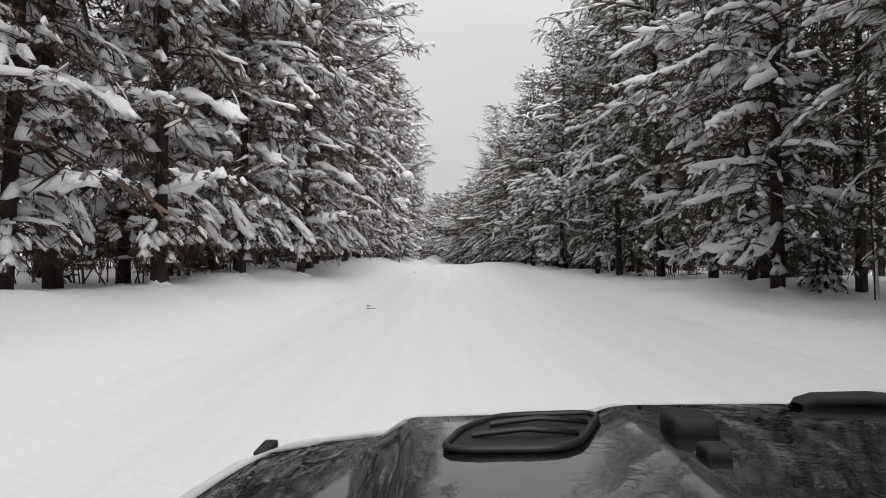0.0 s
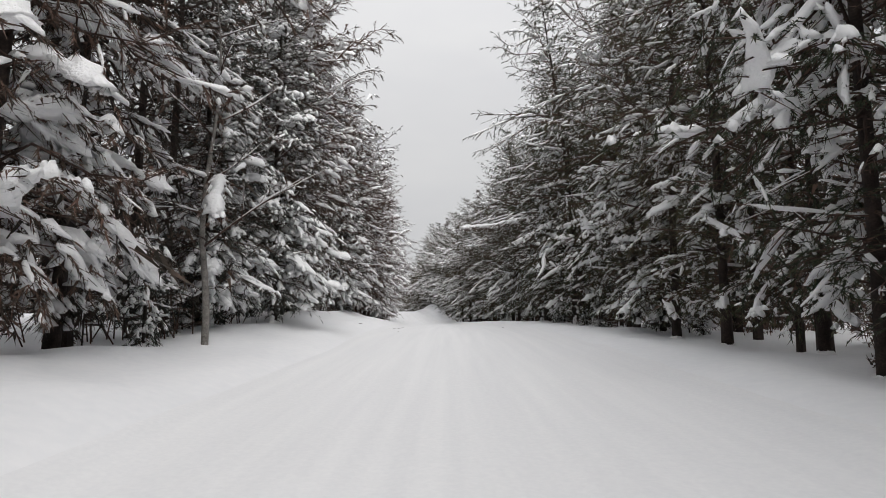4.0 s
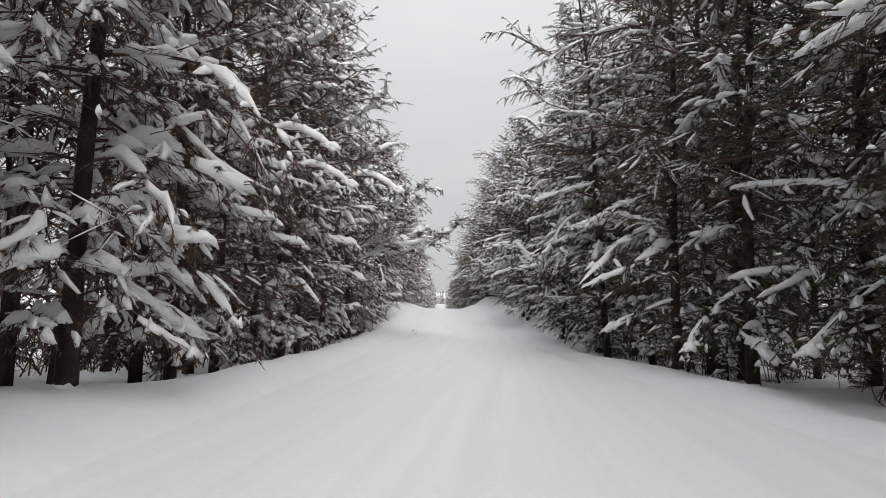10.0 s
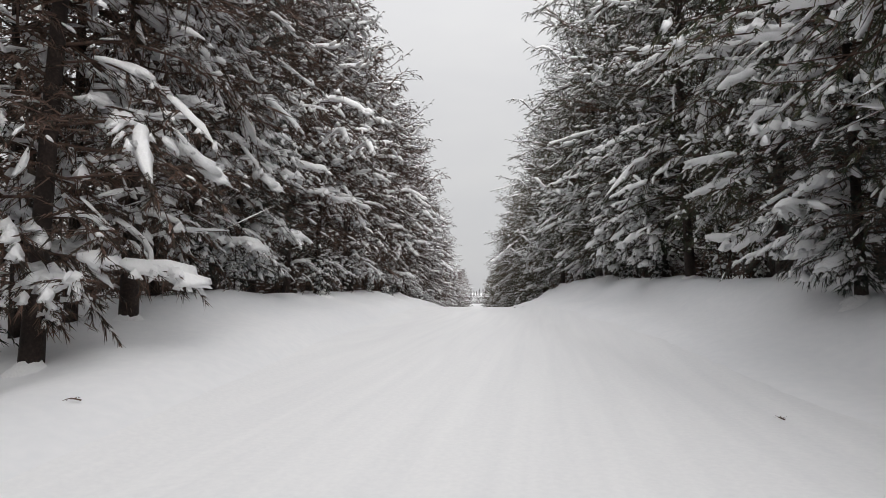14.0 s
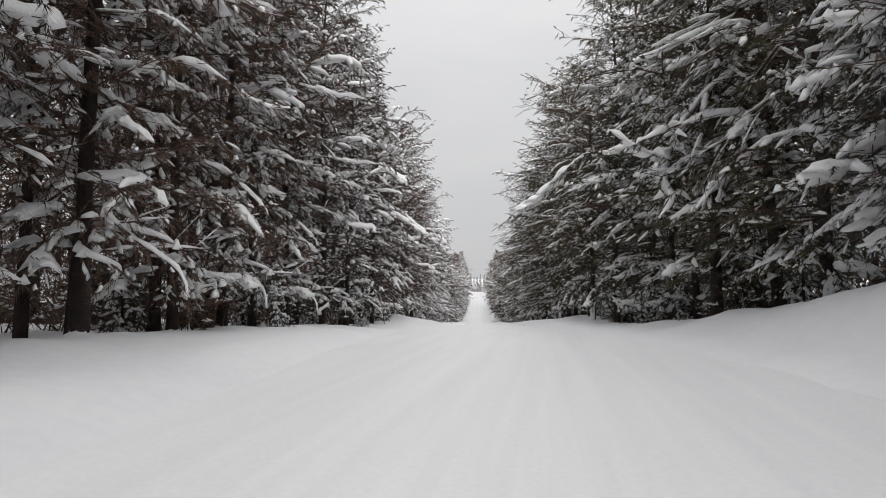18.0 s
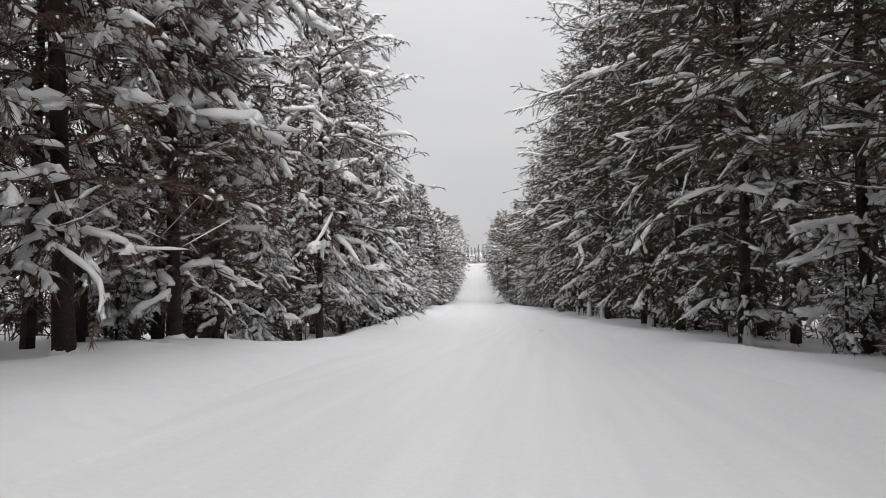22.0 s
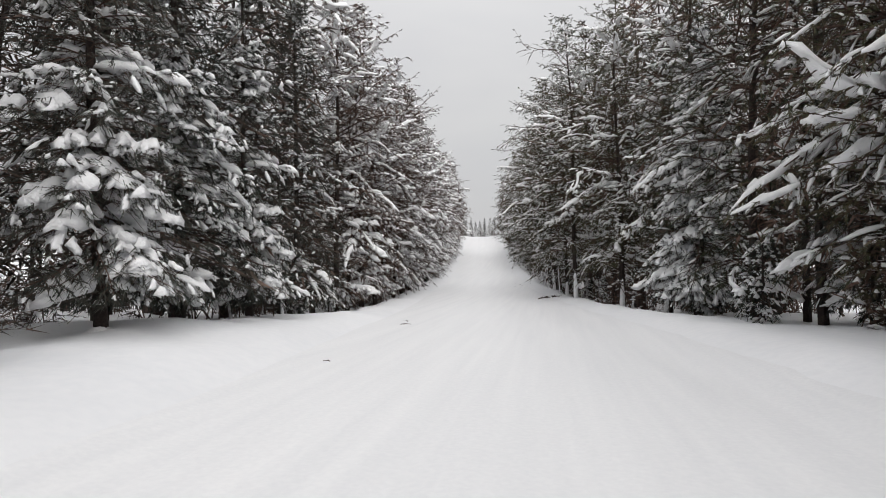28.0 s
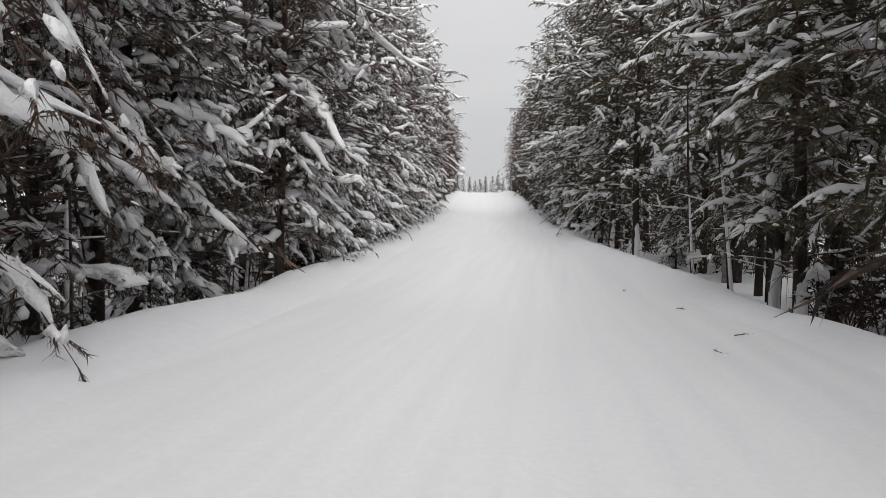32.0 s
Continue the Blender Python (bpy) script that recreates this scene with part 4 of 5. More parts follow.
for side in (-1, 1):
    y = -7.0
    while y < 452:
        u = line(side, y) + side * abs(rng.normal(0, 0.8)) - (2.4 if side < 0 and 148 < y < 157.5 else 0.0)
        if all(math.hypot(u - a, y - b) > 2.1 for a, b in taken[side]) and not (side < 0 and (297 < y < 314 or 338 < y < 360)):
            roll = rng.uniform()
            if side < 0:
                kind = "spruce" if (roll < 0.12 or (292 < y < 350 and roll < 0.95)) else "heavy" if (y < 62 or 138 < y < 165 or y > 362) and roll < 0.7 else "left"
            else:
                kind = "spruce" if roll < 0.08 else "heavy" if y < 62 and roll < 0.5 else "snowy" if roll < (0.9 if y < 62 else 0.8 if 142 < y < 185 or 200 < y < 245 else 0.25) else "snowy" if y > 358 and roll < 0.5 else "bare" if y > 358 else "right"
            size = rng.uniform(0.85, 1.1) * (0.75 if side < 0 and 276 < y < 289 else 0.6 if side < 0 and 311 < y < 329 else 0.85 if side < 0 and 292 < y < 311 else 1.0)
            plant(kind, rng.integers(9), u, y, size, rng.uniform(-0.7, 0.7) + (0 if side < 0 else math.pi), rng.normal(0, 1.2))
        y += rng.uniform(2.4, 3.8)
    for n in range(52):
        y = rng.uniform(0, 400)
        plant("sapling", n, line(side, y) + side * rng.uniform(-0.7, 1.5), y, rng.uniform(0.6, 1.2), rng.uniform(0, 6.28))
    for n in range(16):
        y = (n + rng.uniform(0.1, 0.9)) * 25.5 + 8
        if not 296 < y < 360:
            plant("young", n, line(side, y) + side * rng.uniform(0.5, 1.8), y, rng.uniform(0.4, 0.75), rng.uniform(0, 6.28))
    for n in range(30):
        y = rng.uniform(5, 405)
        plant("thin", n, line(side, y) + side * rng.uniform(-0.2, 2.5), y, rng.uniform(0.7, 1.2), 0.0, rng.normal(0, 3))

for made in STOCK.values():
    for ob in made:
        if ob.name not in used:
            for o in (*ob.children_recursive, ob):
                bpy.data.objects.remove(o)



# ---- single boughs that stand out, under their trees ----
def laden_limb(key, seed, h, heading, long, rise, load, droop=0.25, snow=(0.05, 1.0), green=True):
    """A bough with a thick load of snow on a planted tree; h: height on the trunk, heading in degrees (0: to the right of the road, -90: back along it)."""
    rng = np.random.default_rng(seed)
    root = known_trees[key]
    o = np.array(place(*key)) + UP * h
    a = radians(heading)
    out_d, across = np.array([math.cos(a), math.sin(a), 0.0]), np.array([-math.sin(a), math.cos(a), 0.0])
    k1, k2 = rng.uniform(4, 7, 2)

    def at(t):
        t = np.asarray(t, float)[..., None]
        return o + out_d * (long * t) + UP * (long * (rise * t - droop * t * t + 0.03 * np.sin(k1 * t))) + across * (0.06 * long * np.sin(k2 * t))

    wood, leaf, white = Soup(), Soup(), Soup()
    ts = np.linspace(0, 1, 9)
    tube(wood, at(ts), [(0.022 + 0.010 * long) * (1 - 0.85 * t) + 0.004 for t in ts], 6)
    k = int(9 * long) + 6
    t = np.linspace(0.2, 1.0, k)
    p = at(t)
    f = at(np.minimum(1, t + 0.04)) - at(t - 0.04)
    f /= np.linalg.norm(f, axis=1, keepdims=True)
    tl = (0.30 + 0.10 * long * (1.1 - t) * rng.uniform(0.6, 1.2, k))[:, None]
    d = f * rng.uniform(0.5, 0.9, (k, 1)) + np.cross(f, UP) * (np.where(np.arange(k) % 2, 1, -1) * rng.uniform(0.4, 0.9, k))[:, None] + rng.normal(0, 0.2, (k, 3))
    m, q = p + d * tl * 0.5, p + d * tl - UP * tl * rng.uniform(0.2, 0.9, (k, 1))
    for i in range(k):
        tube(wood, [p[i], m[i], q[i]], [0.010, 0.007, 0.003], 3)
    if green:
        needles(leaf, p, m, q, 20, 0.16, 0.014, rng)
    fingers(white, p, m, q, rng.uniform(0.035, 0.07, k) * load ** 0.5, rng)
    n = 15
    bt = np.linspace(*snow, n)
    ends = np.sqrt(np.clip(np.sin(np.pi * np.linspace(0.03, 0.97, n)), 0, 1))
    gate = np.where(rng.uniform(0, 1, n) < 0.25, 0.5, 1.0)
    half = ends * gate * load * (0.10 + 0.025 * min(long, 4))
    drape(white, at(bt) + UP * 0.02, half * rng.uniform(0.6, 1.3, n), half * rng.uniform(0.6, 1.3, n), ends * gate * load * rng.uniform(0.09, 0.17, n), rng)
    branch = mesh_object("laden_bough", wood.v, wood.f, TWIG, root, label="bough bent down under a thick roll of snow")
    branch.matrix_parent_inverse = root.matrix_basis.inverted()
    if green:
        tagged(mesh_object("needles", leaf.v, leaf.f, NEEDLE, branch, flat=True), kind="stuff")
    mesh_object("snow_load", white.v, white.f, LOAD, branch)
    for tt in rng.uniform(snow[0] + 0.15, snow[1], 3):
        pad = Soup()
        lump(pad, at(tt) + UP * 0.03, np.array([0.30, 0.17, 0.11]) * load * rng.uniform(0.7, 1.25), rng, at(min(1.0, tt + 0.05)) - at(tt - 0.05))
        mesh_object("snow_pillow", pad.v, pad.f, LOAD, branch)


laden_limb((8.3, 15.3), 401, 6.0, 182, 4.4, 0.10, 0.9)
laden_limb((8.3, 15.3), 402, 4.6, 214, 3.0, 0.05, 0.9)
laden_limb((-5.9, 21.6), 403, 8.3, -80, 1.7, -0.2, 1.7, 0.6)
laden_limb((-6.3, 16.9), 404, 6.2, -20, 2.6, -0.1, 1.2, 0.4)
laden_limb((8.2, 35.5), 405, 6.8, 225, 2.1, 0.0, 1.7)
laden_limb((-7.6, 48.8), 406, 8.2, -5, 3.2, -0.2, 1.5, 0.3)
laden_limb((7.5, 43.2), 407, 6.6, 200, 2.6, -0.2, 1.4, 0.4)
laden_limb((9.0, 88.0), 408, 7.0, 186, 7.2, 0.12, 1.1, 0.14, (0.35, 1.0))
laden_limb((-6.0, 62.0), 409, 4.0, -60, 2.0, 0.0, 1.2, 0.5)
laden_limb((-6.1, 117.4), 410, 5.2, -36, 2.9, 0.1, 0.7, 0.5, (0.02, 1.0), False)
laden_limb((8.5, 125.2), 411, 8.0, 190, 3.0, 0.25, 1.1, 0.6)
laden_limb((8.5, 125.2), 412, 7.6, 262, 2.4, 0.1, 1.2, 0.8)
laden_limb((8.5, 125.2), 413, 6.0, 205, 3.2, -0.1, 1.2, 0.5)
laden_limb((7.0, 168.0), 414, 4.6, 200, 2.6, 0.0, 1.5, 0.2)
laden_limb((-6.7, 209.8), 415, 9.0, -10, 3.4, -0.35, 1.6, 0.4)
laden_limb((-6.6, 216.6), 416, 8.6, 0, 3.6, -0.5, 1.3, 0.2)
laden_limb((7.7, 247.4), 417, 10.0, 184, 5.5, -0.35, 1.9, 0.38, (0.3, 1.0))
laden_limb((-6.9, 243.5), 418, 8.4, -40, 1.6, -0.5, 1.9, 0.8)
laden_limb((-6.8, 250.5), 419, 8.0, 0, 3.3, -0.35, 1.4, 0.3)
laden_limb((-7.0, 257.5), 420, 8.6, -5, 3.4, -0.4, 1.3, 0.3)
laden_limb((-7.0, 274.0), 421, 9.4, 0, 3.8, -0.4, 1.5, 0.3)
laden_limb((8.2, 302.2), 422, 3.2, 170, 2.6, -0.2, 1.2, 0.25)
laden_limb((-6.9, 285.9), 423, 7.6, -35, 2.8, 0.05, 1.7, 0.4)
laden_limb((8.3, 357.0), 424, 6.0, 200, 2.6, -0.1, 1.3, 0.4)
laden_limb((-6.2, 374.6), 425, 6.0, -25, 2.6, -0.1, 1.4, 0.5)
laden_limb((-6.3, 398.3), 426, 6.6, -15, 2.6, -0.5, 1.5, 0.5)
laden_limb((7.3, 364.8), 427, 6.5, 195, 3.2, -0.1, 1.2, 0.3)


def bent_stem(seed, u, y, heading, long, high):
    """A sapling bowed to the ground in an arch by the snow on it."""
    rng = np.random.default_rng(seed)
    wood, white = Soup(), Soup()
    a = radians(heading)
    o, d = np.array(place(u, y)), np.array([math.cos(a), math.sin(a), 0.0])
    pts = [o + d * (long * t) + UP * (high * math.sin(math.pi * min(0.96, t * 0.92 + 0.02)) - 0.08 + 0.03 * math.sin(9 * t + seed)) for t in np.linspace(0, 1, 10)]
    tube(wood, pts, [0.030 * (1 - 0.75 * i / 9) + 0.004 for i in range(10)], 6)
    ridge(white, pts[1:-1], 0.05, 0.075, rng, 0.015, True)
    root = mesh_object("bent_sapling", wood.v, wood.f, TWIG)
    tagged(root, "thin sapling bowed into an arch by the snow lying along it", "sapling", "bowed saplings at the forest edge")
    mesh_object("snow_load", white.v, white.f, LOAD, root)


for n, (u, y, heading, long, high) in enumerate(((-7.2, 284.6, 186, 2.6, 1.5), (-7.3, 284.0, 190, 2.2, 1.15), (-7.4, 285.2, 178, 2.9, 0.8), (-6.6, 371.5, 165, 2.4, 1.2), (-6.4, 373.0, 150, 3.0, 1.9), (6.8, 160.5, 20, 2.2, 1.1), (7.0, 156.2, -10, 2.5, 1.4))):
    bent_stem(451 + n, u, y, heading, long, high)


# ---- the forest behind the first row ----
def plain(i, bare=2.0):
    return conifer(81 + i, 14 + 1.2 * i, 2.9, bare, "spruce" if i == 4 else "pine", 1.0, 5, 5, 3, 0.3, 1.0, reach=0.0, low=True)


FAR, FAR_LOW = [], []
for i in range(8):
    p = plain(i, 2.0) if i < 5 else plain(i - 5, 0.5)
    (FAR if i < 5 else FAR_LOW).append([(np.array(p[k].v), p[k].f, n) for n, k in enumerate(("trunk", "branch_wood", "crown", "snow_load"))])


def brush(seed):
    """Dead twigs and low needles between the trunks."""
    rng = np.random.default_rng(seed)
    wood, green, white = Soup(), Soup(), Soup()
    for n in range(16):
        az = rng.uniform(0, 6.28)
        o = np.array([rng.normal(0, 0.35), rng.normal(0, 0.35), -0.1])
        tip = o + np.array([math.cos(az) * rng.uniform(0.2, 0.9), math.sin(az) * rng.uniform(0.2, 0.9), rng.uniform(0.7, 2.1)])
        mid = (o + tip) / 2 + rng.normal(0, 0.12, 3)
        tube(wood, [o, mid, tip], [0.016, 0.011, 0.004], 3)
        for k in range(4):
            p = mid + (tip - mid) * rng.uniform(-0.6, 1)
            q = p + np.array([rng.normal(0, 0.3), rng.normal(0, 0.3), rng.uniform(-0.1, 0.2)])
            tube(wood, [p, q], [0.008, 0.003], 3)
            spray(green, p, q, 8, 0.20, 0.016, rng)
            if rng.uniform() < 0.3:
                cap(white, (p + q) / 2 + UP * 0.03, unit(q - p), 0.16, 0.05, 0.05, rng)
    return [(np.array(m.v), m.f, k) for m, k in ((wood, 1), (green, 2), (white, 3))]


BRUSH = [brush(301 + i) for i in range(4)]


def stand_mesh(seed, length, rows, kinds):
    """A block of woods: length metres along the road, rows of (distance behind its edge, how many)."""
    rng = np.random.default_rng(seed)
    verts, faces, index, total = [], [], [], 0
    for depth, count in rows:
        for n in range(count):
            t, sc = rng.uniform(0, 6.28), rng.uniform(0.85, 1.2)
            c, s = math.cos(t) * sc, math.sin(t) * sc
            o = np.array([-depth + rng.normal(0, 0.7), (n + rng.uniform(0.15, 0.85)) / count * length, 0])
            for v, f, k in kinds[rng.integers(len(kinds))]:
                verts.append(v @ np.array([[c, s, 0], [-s, c, 0], [0, 0, sc]]) + o)
                faces += [tuple([i + total for i in q]) for q in f]
                index += [k] * len(f)
                total += len(v)
    for n in range(20):
        t, sc = rng.uniform(0, 6.28), rng.uniform(0.7, 1.5)
        c, s = math.cos(t) * sc, math.sin(t) * sc
        o = np.array([-rng.uniform(1.2, 9.0), rng.uniform(0, length), 0])
        for v, f, k in BRUSH[rng.integers(len(BRUSH))]:
            verts.append(v @ np.array([[c, s, 0], [-s, c, 0], [0, 0, sc]]) + o)
            faces += [tuple([i + total for i in q]) for q in f]
            index += [k] * len(f)
            total += len(v)
    me = bpy.data.meshes.new("forest_stand")
    me.from_pydata(np.concatenate(verts).tolist(), [], faces)
    for mat in (BARK, TWIG, NEEDLE, LOAD):
        me.materials.append(mat)
    me.polygons.foreach_set("material_index", index)
    me.polygons.foreach_set("use_smooth", [k == 3 for k in index])
    me.update()
    return me


STANDS = [stand_mesh(91 + i, 16.0, ((2.4, 6), (5.0, 4), (9.5, 4)), FAR) for i in range(3)]


BACK = [stand_mesh(97 + i, 16.0, ((1.0, 4), (4.5, 4), (9.0, 4)), FAR_LOW) for i in range(2)]


def set_stand(mesh, u, y, side, tall=1.0, name="forest_stand"):
    """Lays a block of woods along the slope of the ground."""
    y0, y1 = (y, y + 16.0) if side < 0 else (y + 16.0, y)
    a, b = np.array(place(u + side * 8, y0)), np.array(place(u + side * 8, y1))
    a[0], b[0] = road_x(y0) + u, road_x(y1) + u
    along, outward = (b - a) / 16.0, np.array([1.0, 0, 0]) * -side
    ob = new(name, mesh)
    ob.matrix_basis = Matrix(((outward[0], along[0], 0, a[0]), (outward[1], along[1], 0, a[1]), (0, along[2], tall, a[2] - 0.1), (0, 0, 0, 1)))
    return tagged(ob, "dense dark snow-dusted conifers deeper in the forest", "forest", kind="stuff")


STOCK["far"] = [raise_tree("pine_tree", plain(i, 0.8), NEEDLE, BARK, "distant pine dusted with snow beside the road", "pines along the forest road") for i in range(3)]
rng = np.random.default_rng(17)
for side in (-1, 1):
    y = 452.0
    while y < 510:
        plant("far", rng.integers(9), side * 6.3 + 0.4 + side * abs(rng.normal(0, 0.6)), y, rng.uniform(0.8, 1.05), rng.uniform(0, 6.28))
        y += rng.uniform(2.2, 3.6)
k = 0
for side in (-1, 1):
    for y in range(-24, 520, 16):
        set_stand(STANDS[k % 3], float(line(side, y + 8)), float(y), side, 0.8 if side < 0 and 265 < y < 297 else 0.48 if side < 0 and 297 < y < 333 else 0.8 if side < 0 and 333 < y < 372 else 1.0)
        if side > 0 or not 125 < y < 165:
            set_stand(BACK[k % 2], float(line(side, y + 8)) + side * 17.5, float(y), side, 0.6 if side < 0 and 265 < y < 340 else 0.95)
        k += 1
for n in range(26):
    plant("dark" if n % 3 else "spruce", n // 2, -30 + 2.3 * n + rng.normal(0, 0.6), 606 + 24 * rng.uniform(), rng.uniform(0.65, 1.0), rng.uniform(0, 6.28))

# ---- small things on the snow ----
def litter(seed, long):
    """A broken twig with some needles."""
    rng = np.random.default_rng(seed)
    s = Soup()
    pts = [np.array([long * (t - 0.5), 0.03 * math.sin(5 * t + seed), 0.012 + 0.02 * math.sin(3 * t)]) for t in (0, 0.35, 0.7, 1)]
    tube(s, pts, [0.010, 0.008, 0.006, 0.003], 5)
    for n in range(4):
        p = pts[rng.integers(1, 4)]
        q = p + np.array([rng.normal(0, 0.04), rng.normal(0, 0.04), 0.012])
        spray(s, p, q, 4, 0.04, 0.004, rng)
    return s


LITTER = [litter(201 + i, 0.12 + 0.06 * i) for i in range(4)]
LITTER_MESH = [mesh_object("twig", s.v, s.f, TWIG) for s in LITTER]
for ob in LITTER_MESH:
    tagged(ob, "small broken pine twig lying on the snowy road", "twig", "twigs on the road")
spots = [(-3.2, 82.5), (-2.5, 78.6), (-2.6, 85.6), (-2.8, 84.1), (-3.0, 83.0), (3.6, 84.2), (-4.2, 76.3), (-2.7, 164.5), (-2.6, 162.8), (-2.4, 161.0), (-2.7, 353.4), (-2.6, 353.6), (3.9, 397.4),
         (4.2, 393.9), (3.4, 389.9), (4.2, 391.0), (3.8, 173.9), (-4.4, 171.9), (-3.4, 43.7), (-3.5, 44.9), (-3.0, 41.6), (-2.8, 18.0), (-2.6, 17.2), (3.9, 211.8), (3.4, 213.3), (3.4, 257.7), (3.3, 293.1), (-2.7, 354.8), (-3.0, 344.6)]
for n, (u, y) in enumerate(spots):
    m = Matrix.Translation(place(u, y)) @ Matrix.Translation((0, 0, 0.006)) @ Matrix.Rotation(1.7 * n, 4, "Z")
    if n < len(LITTER_MESH):
        LITTER_MESH[n].matrix_basis = m
    else:
        copy_thing(LITTER_MESH[n % len(LITTER_MESH)], m)

fallen = Soup()
frng = np.random.default_rng(5)
stem = [np.array([-0.9 + 0.6 * i, 0.1 * math.sin(i * 1.3), 0.06 + 0.05 * i]) for i in range(4)]
tube(fallen, stem, [0.03, 0.024, 0.016, 0.006], 6)
needles = Soup()
for n in range(46):
    t = frng.uniform(0, 2.99)
    p = stem[int(t)] * (1 - t % 1) + stem[int(t) + 1] * (t % 1)
    q = p + np.array([frng.uniform(0, 0.35), frng.normal(0, 0.22), frng.uniform(0.0, 0.14)])
    tube(fallen, [p, q], [0.007, 0.003], 3)
    spray(needles, p, q, 9, 0.16, 0.010, frng)
bough = tagged(new("fallen_bough"), "broken green pine bough lying on the snow bank", "branch")
bough.matrix_basis = Matrix.Translation(place(4.3, 370.6)) @ Matrix.Rotation(0.4, 4, "Z") @ Matrix.Scale(0.75, 4)
mesh_object("stem", fallen.v, fallen.f, TWIG, bough)
tagged(mesh_object("needles", needles.v, needles.f, NEEDLE, bough, flat=True), kind="stuff")

# ---- the vehicle that stands at the start of the walk ----
def paint(name, base, rough, metal=0.0, coat=0.0, dust=0.0):
    m = material(name, base, tuple(min(1.0, c * 1.35 + 0.004) for c in base), 6.0, rough, 0.05 if not coat else 0.0, 5, spec=0.5)
    b = m.node_tree.nodes["Principled BSDF"]
    b.inputs["Metallic"].default_value = metal
    b.inputs["Coat Weight"].default_value = coat
    b.inputs["Coat Roughness"].default_value = 0.04
    return m


CAR_PAINT = paint("dark_grey_paint", (0.007, 0.0075, 0.008), 0.06, 0.0, 0.6)
bn, bl = CAR_PAINT.node_tree.nodes, CAR_PAINT.node_tree.links
# slight relief in the gloss, so that the mirrored snowy trees look mottled
mottle, mottle_bump = bn.new("ShaderNodeTexNoise"), bn.new("ShaderNodeBump")
mottle.inputs["Scale"].default_value, mottle.inputs["Detail"].default_value = 14.0, 4.0
mottle_bump.inputs["Strength"].default_value, mottle_bump.inputs["Distance"].default_value = 0.07, 0.01
bl.new(next(q for q in bn if q.type == "TEX_COORD").outputs["Object"], mottle.inputs["Vector"])
bl.new(mottle.outputs["Fac"], mottle_bump.inputs["Height"])
bl.new(mottle_bump.outputs["Normal"], bn["Principled BSDF"].inputs["Normal"])
bl.new(mottle_bump.outputs["Normal"], bn["Principled BSDF"].inputs["Coat Normal"])
RUBBER = paint("black_rubber", (0.005, 0.005, 0.005), 0.7)
PLASTIC = paint("black_plastic", (0.008, 0.008, 0.0085), 0.5)
STEEL = paint("grey_wheel_alloy", (0.25, 0.25, 0.26), 0.35, 0.9)
LAMP_GLASS = paint("clear_lamp_glass", (0.55, 0.55, 0.56), 0.1, 0.0, 1.0)

EYE = np.array([0.0, 0.0, 1.6])
MID = 0.95          # the bonnet's middle line, before it is drawn in towards the eye
NEAR = 0.65
HALF = [(0.0, 0.088), (0.40, 0.085), (0.45, 0.078), (0.50, 0.062), (0.80, 0.058), (1.03, 0.052), (1.07, 0.044), (1.13, 0.004), (1.17, 0.0), (1.40, -0.030), (1.50, -0.062), (1.56, -0.13), (1.57, -0.42)]
HOOD_Y = [0.30, 0.7, 1.0, 1.3, 1.55, 1.75, 1.88, 1.96, 2.0]
HOOD_Z = [1.085, 1.085, 1.083, 1.08, 1.078, 1.072, 1.045, 1.0, 0.90]
RISE_Y, RISE_Z = [0.3, 1.0, 1.3, 1.55, 1.75, 2.0], [0.115, 0.10, 0.075, 0.045, 0.01, 0.0]


def hood_top(x, y):
    off = abs(x - MID)
    wing = float(np.interp(off, (1.13, 1.30), (0, 1))) * float(np.interp(y, RISE_Y, RISE_Z))
    return float(np.interp(y, HOOD_Y, HOOD_Z) + np.interp(off, [p[0] for p in HALF], [p[1] for p in HALF])) + wing


def drawn(verts):
    return [tuple(EYE + NEAR * (np.asarray(v, float) - EYE)) for v in verts]


def loft(sections, close=False):
    w = len(sections[0])
    verts = [v for sec in sections for v in sec]
    faces = [(j * w + i, j * w + i + 1, (j + 1) * w + i + 1, (j + 1) * w + i) for j in range(len(sections) - 1) for i in range(w - 1)]
    if close:
        faces += [tuple(range(w - 1, -1, -1)), tuple(range((len(sections) - 1) * w, len(sections) * w))]
    return verts, faces


def soft_box(size, bevel):
    bm = bmesh.new()
    bmesh.ops.create_cube(bm, size=1.0)
    bmesh.ops.scale(bm, vec=size, verts=bm.verts)
    bmesh.ops.bevel(bm, geom=bm.edges[:], offset=bevel, segments=3, profile=0.6, affect="EDGES")
    v, f = [tuple(p.co) for p in bm.verts], [tuple(p.index for p in q.verts) for q in bm.faces]
    bm.free()
    return v, f


def shifted(vf, x, y, z):
    return [(a + x, b + y, c + z) for a, b, c in vf[0]], vf[1]


car = tagged(new("off_road_vehicle"), "dark glossy off-road vehicle with a vented bonnet on the snowy road", "car")
offs = sorted({-p[0] for p in HALF} | {p[0] for p in HALF})
hv, hf = loft([[(MID + o, y, hood_top(MID + o, y)) for o in offs] for y in HOOD_Y])
bonnet = mesh_object("bonnet", drawn(hv), hf, CAR_PAINT, car, label="dark glossy bonnet with an uneven mirror finish")
thick = bonnet.modifiers.new("thick", "SOLIDIFY")
thick.thickness, thick.offset = 0.012, -1
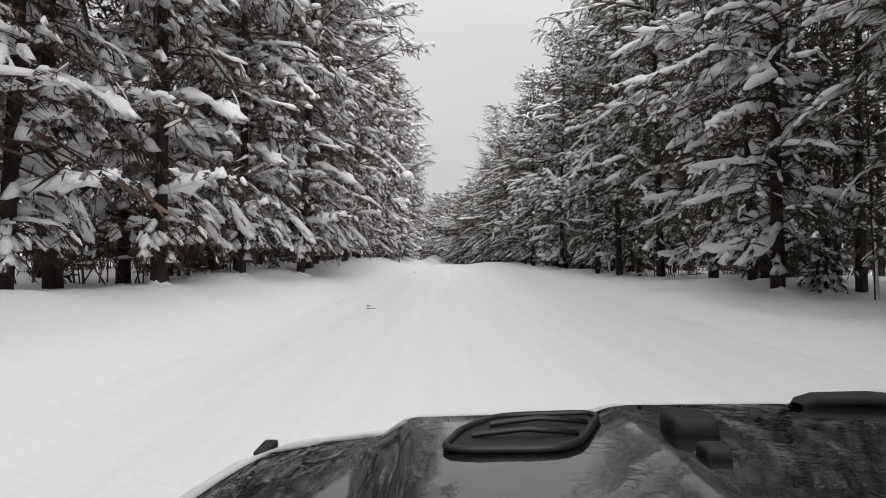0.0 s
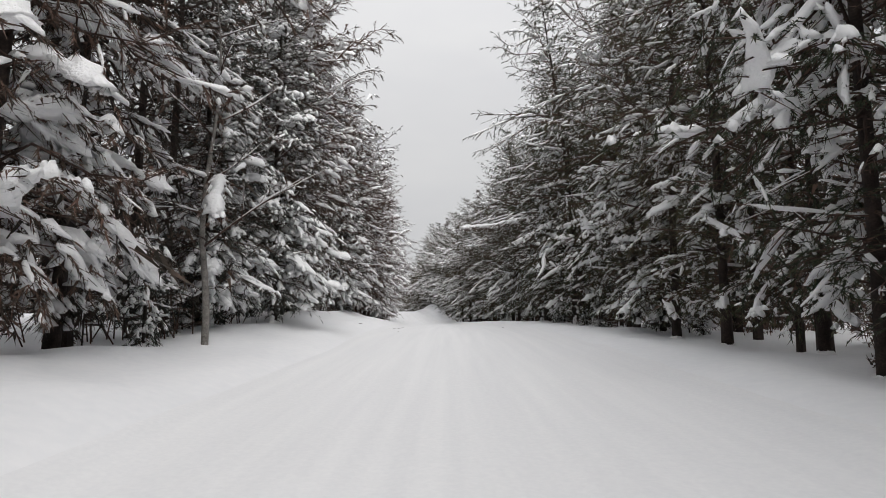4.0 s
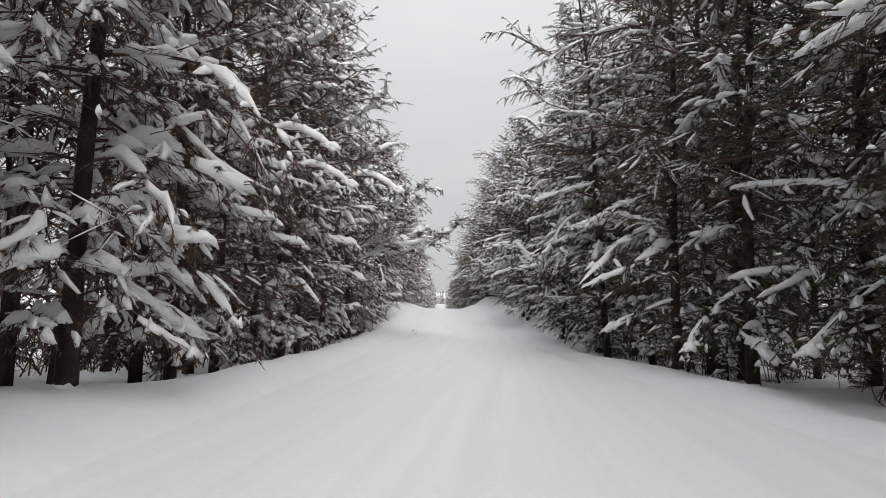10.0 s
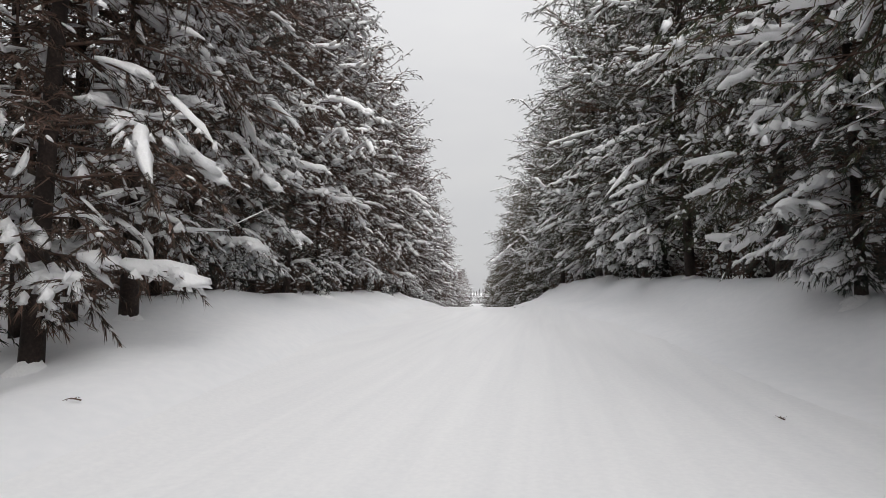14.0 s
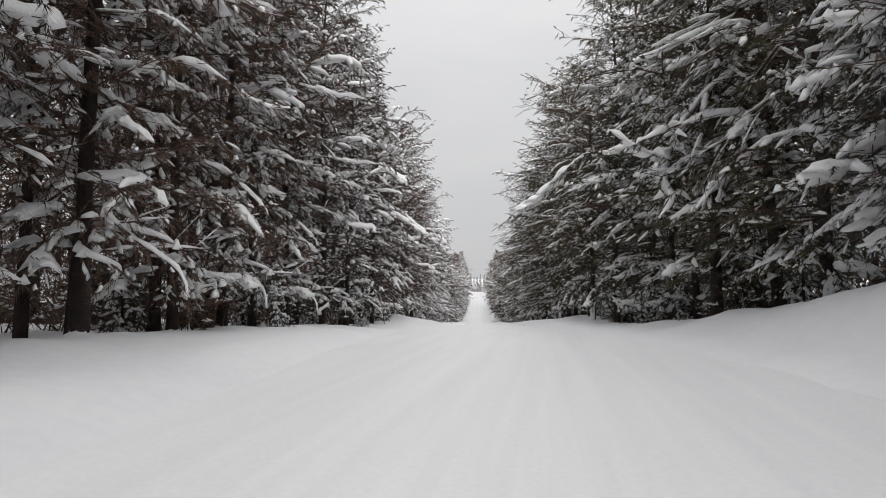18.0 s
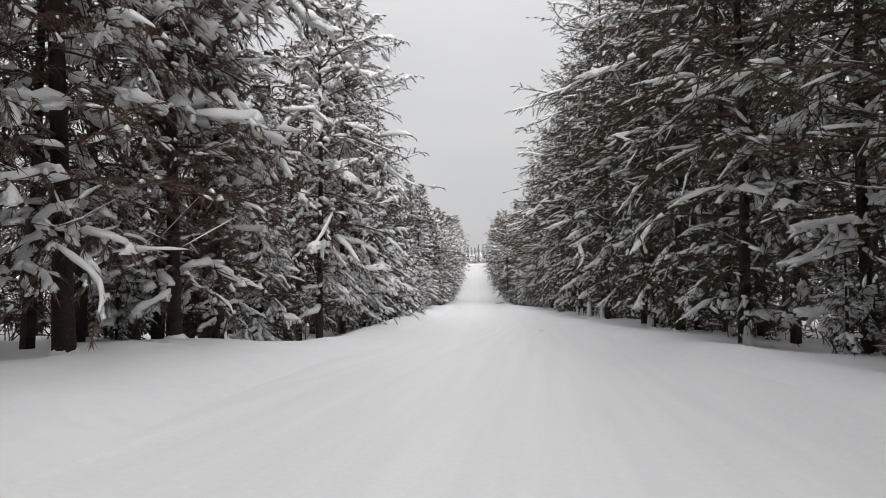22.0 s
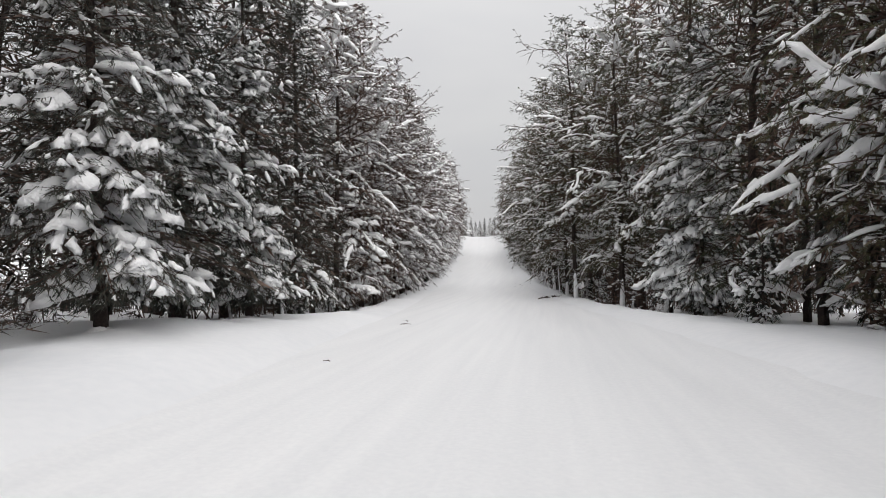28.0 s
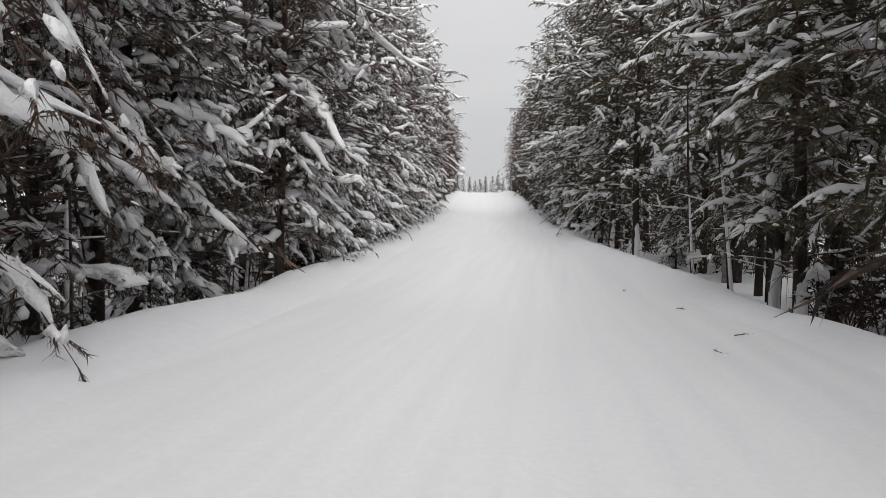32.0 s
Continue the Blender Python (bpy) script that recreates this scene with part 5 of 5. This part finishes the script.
# vent in the bonnet
corners = [(-0.01, 1.39), (0.31, 1.38), (0.46, 1.72), (0.16, 1.70), (0.05, 1.57)]
ring = []
for k, c in enumerate(corners):
    a, c, b = np.array(corners[k - 1]), np.array(c), np.array(corners[(k + 1) % len(corners)])
    p0, p1 = c + (a - c) * 0.28, c + (b - c) * 0.28
    ring += [tuple(p0 * (1 - t) ** 2 + 2 * c * t * (1 - t) + p1 * t * t) for t in (0, 0.25, 0.5, 0.75, 1)]
loop = [np.array((x, y, hood_top(x, y) + 0.010)) for x, y in ring]
s = Soup()
tube(s, loop + loop[:2], [0.0095] * (len(loop) + 2), 8)
vent = mesh_object("bonnet_vent", drawn(s.v), s.f, PLASTIC, car, label="black louvred bonnet vent")
# flat black sheet over the uncut bonnet paints the shade inside the vent hole
s = Soup()
s.add([p - UP * 0.004 for p in loop], [tuple(range(len(loop)))])
mesh_object("vent_mesh", drawn(s.v), s.f, RUBBER, vent)
for t in (0.36, 0.68):
    (x0, y0), (x1, y1) = [tuple(np.array(corners[i]) * (1 - t) + np.array(corners[j]) * t) for i, j in ((0, 3), (1, 2))]
    a, b = np.array((x0 + 0.02, y0, hood_top(x0, y0) + 0.012)), np.array((x1 - 0.02, y1, hood_top(x1, y1) + 0.012))
    s = Soup()
    tube(s, [a, (a + b) / 2 + UP * 0.012, b], [0.008] * 3, 7)
    mesh_object("louvre", drawn(s.v), s.f, PLASTIC, vent)
# rounded black block and washer jet
x, y = 0.61, 1.47
v, f = shifted(soft_box((0.125, 0.10, 0.07), 0.030), x, y, hood_top(x, y) + 0.012)
mesh_object("rubber_stop", drawn(v), f, RUBBER, car)
v, f = shifted(soft_box((0.06, 0.06, 0.035), 0.014), 0.585, 1.28, hood_top(0.585, 1.28) + 0.008)
mesh_object("washer_jet", drawn(v), f, RUBBER, car)
v, f = shifted(soft_box((0.045, 0.12, 0.026), 0.010), -0.55, 1.83, hood_top(-0.55, 1.83) + 0.006)
mesh_object("wing_marker", drawn(v), f, RUBBER, car)
s = Soup()
bar = [(1.03, 1.72, hood_top(1.03, 1.72) - 0.005), (1.04, 1.73, hood_top(1.04, 1.73) + 0.004), (1.09, 1.74, hood_top(1.09, 1.74) + 0.016), (1.25, 1.74, hood_top(1.25, 1.74) + 0.020), (1.42, 1.74, hood_top(1.42, 1.74) + 0.020), (1.48, 1.73, hood_top(1.48, 1.73) - 0.005)]
tube(s, bar, [0.022] * 6, 9)
mesh_object("bonnet_bar", drawn(s.v), s.f, RUBBER, car)
MID = NEAR * MID
for sgn in (-1, 1):
    v, f = soft_box((0.16, 0.05, 0.16), 0.03)
    v, f = shifted((v, f), MID + sgn * 0.72, 1.26, 0.86)
    mesh_object("headlight", v, f, LAMP_GLASS, car)
    for y in (0.62, -2.9):
        bm = bmesh.new()
        bmesh.ops.create_cone(bm, cap_ends=True, segments=36, radius1=0.42, radius2=0.42, depth=0.27)
        bmesh.ops.bevel(bm, geom=[e for e in bm.edges if len(e.link_faces) == 2 and abs(e.calc_face_angle(0)) > 1], offset=0.05, segments=3, affect="EDGES")
        bmesh.ops.rotate(bm, cent=(0, 0, 0), matrix=Matrix.Rotation(math.pi / 2, 3, "Y"), verts=bm.verts)
        tyre = mesh_object("tyre", [tuple(p.co + Vector((MID + sgn * 0.80, y, 0.42))) for p in bm.verts], [tuple(p.index for p in q.verts) for q in bm.faces], RUBBER, car)
        bm.free()
        bm = bmesh.new()
        bmesh.ops.create_cone(bm, cap_ends=True, segments=24, radius1=0.23, radius2=0.20, depth=0.29)
        bmesh.ops.rotate(bm, cent=(0, 0, 0), matrix=Matrix.Rotation(math.pi / 2, 3, "Y"), verts=bm.verts)
        mesh_object("rim", [tuple(p.co + Vector((MID + sgn * 0.805, y, 0.42))) for p in bm.verts], [tuple(p.index for p in q.verts) for q in bm.faces], STEEL, tyre)
        bm.free()
v, f = shifted(soft_box((1.5, 1.5, 0.62), 0.06), MID, 0.50, 0.80)
mesh_object("front_body", v, f, PLASTIC, car)
v, f = shifted(soft_box((1.8, 3.3, 0.62), 0.08), MID, -1.95, 0.82)
mesh_object("rear_body", v, f, CAR_PAINT, car)
v, f = shifted(soft_box((1.3, 0.06, 0.34), 0.02), MID, 1.26, 0.86)
mesh_object("grille", v, f, PLASTIC, car)
v, f = shifted(soft_box((1.85, 0.22, 0.22), 0.05), MID, 1.36, 0.55)
mesh_object("bumper", v, f, PLASTIC, car)
car.location = (0, 0, float(land(0.4, 0.0)) + 0.0)
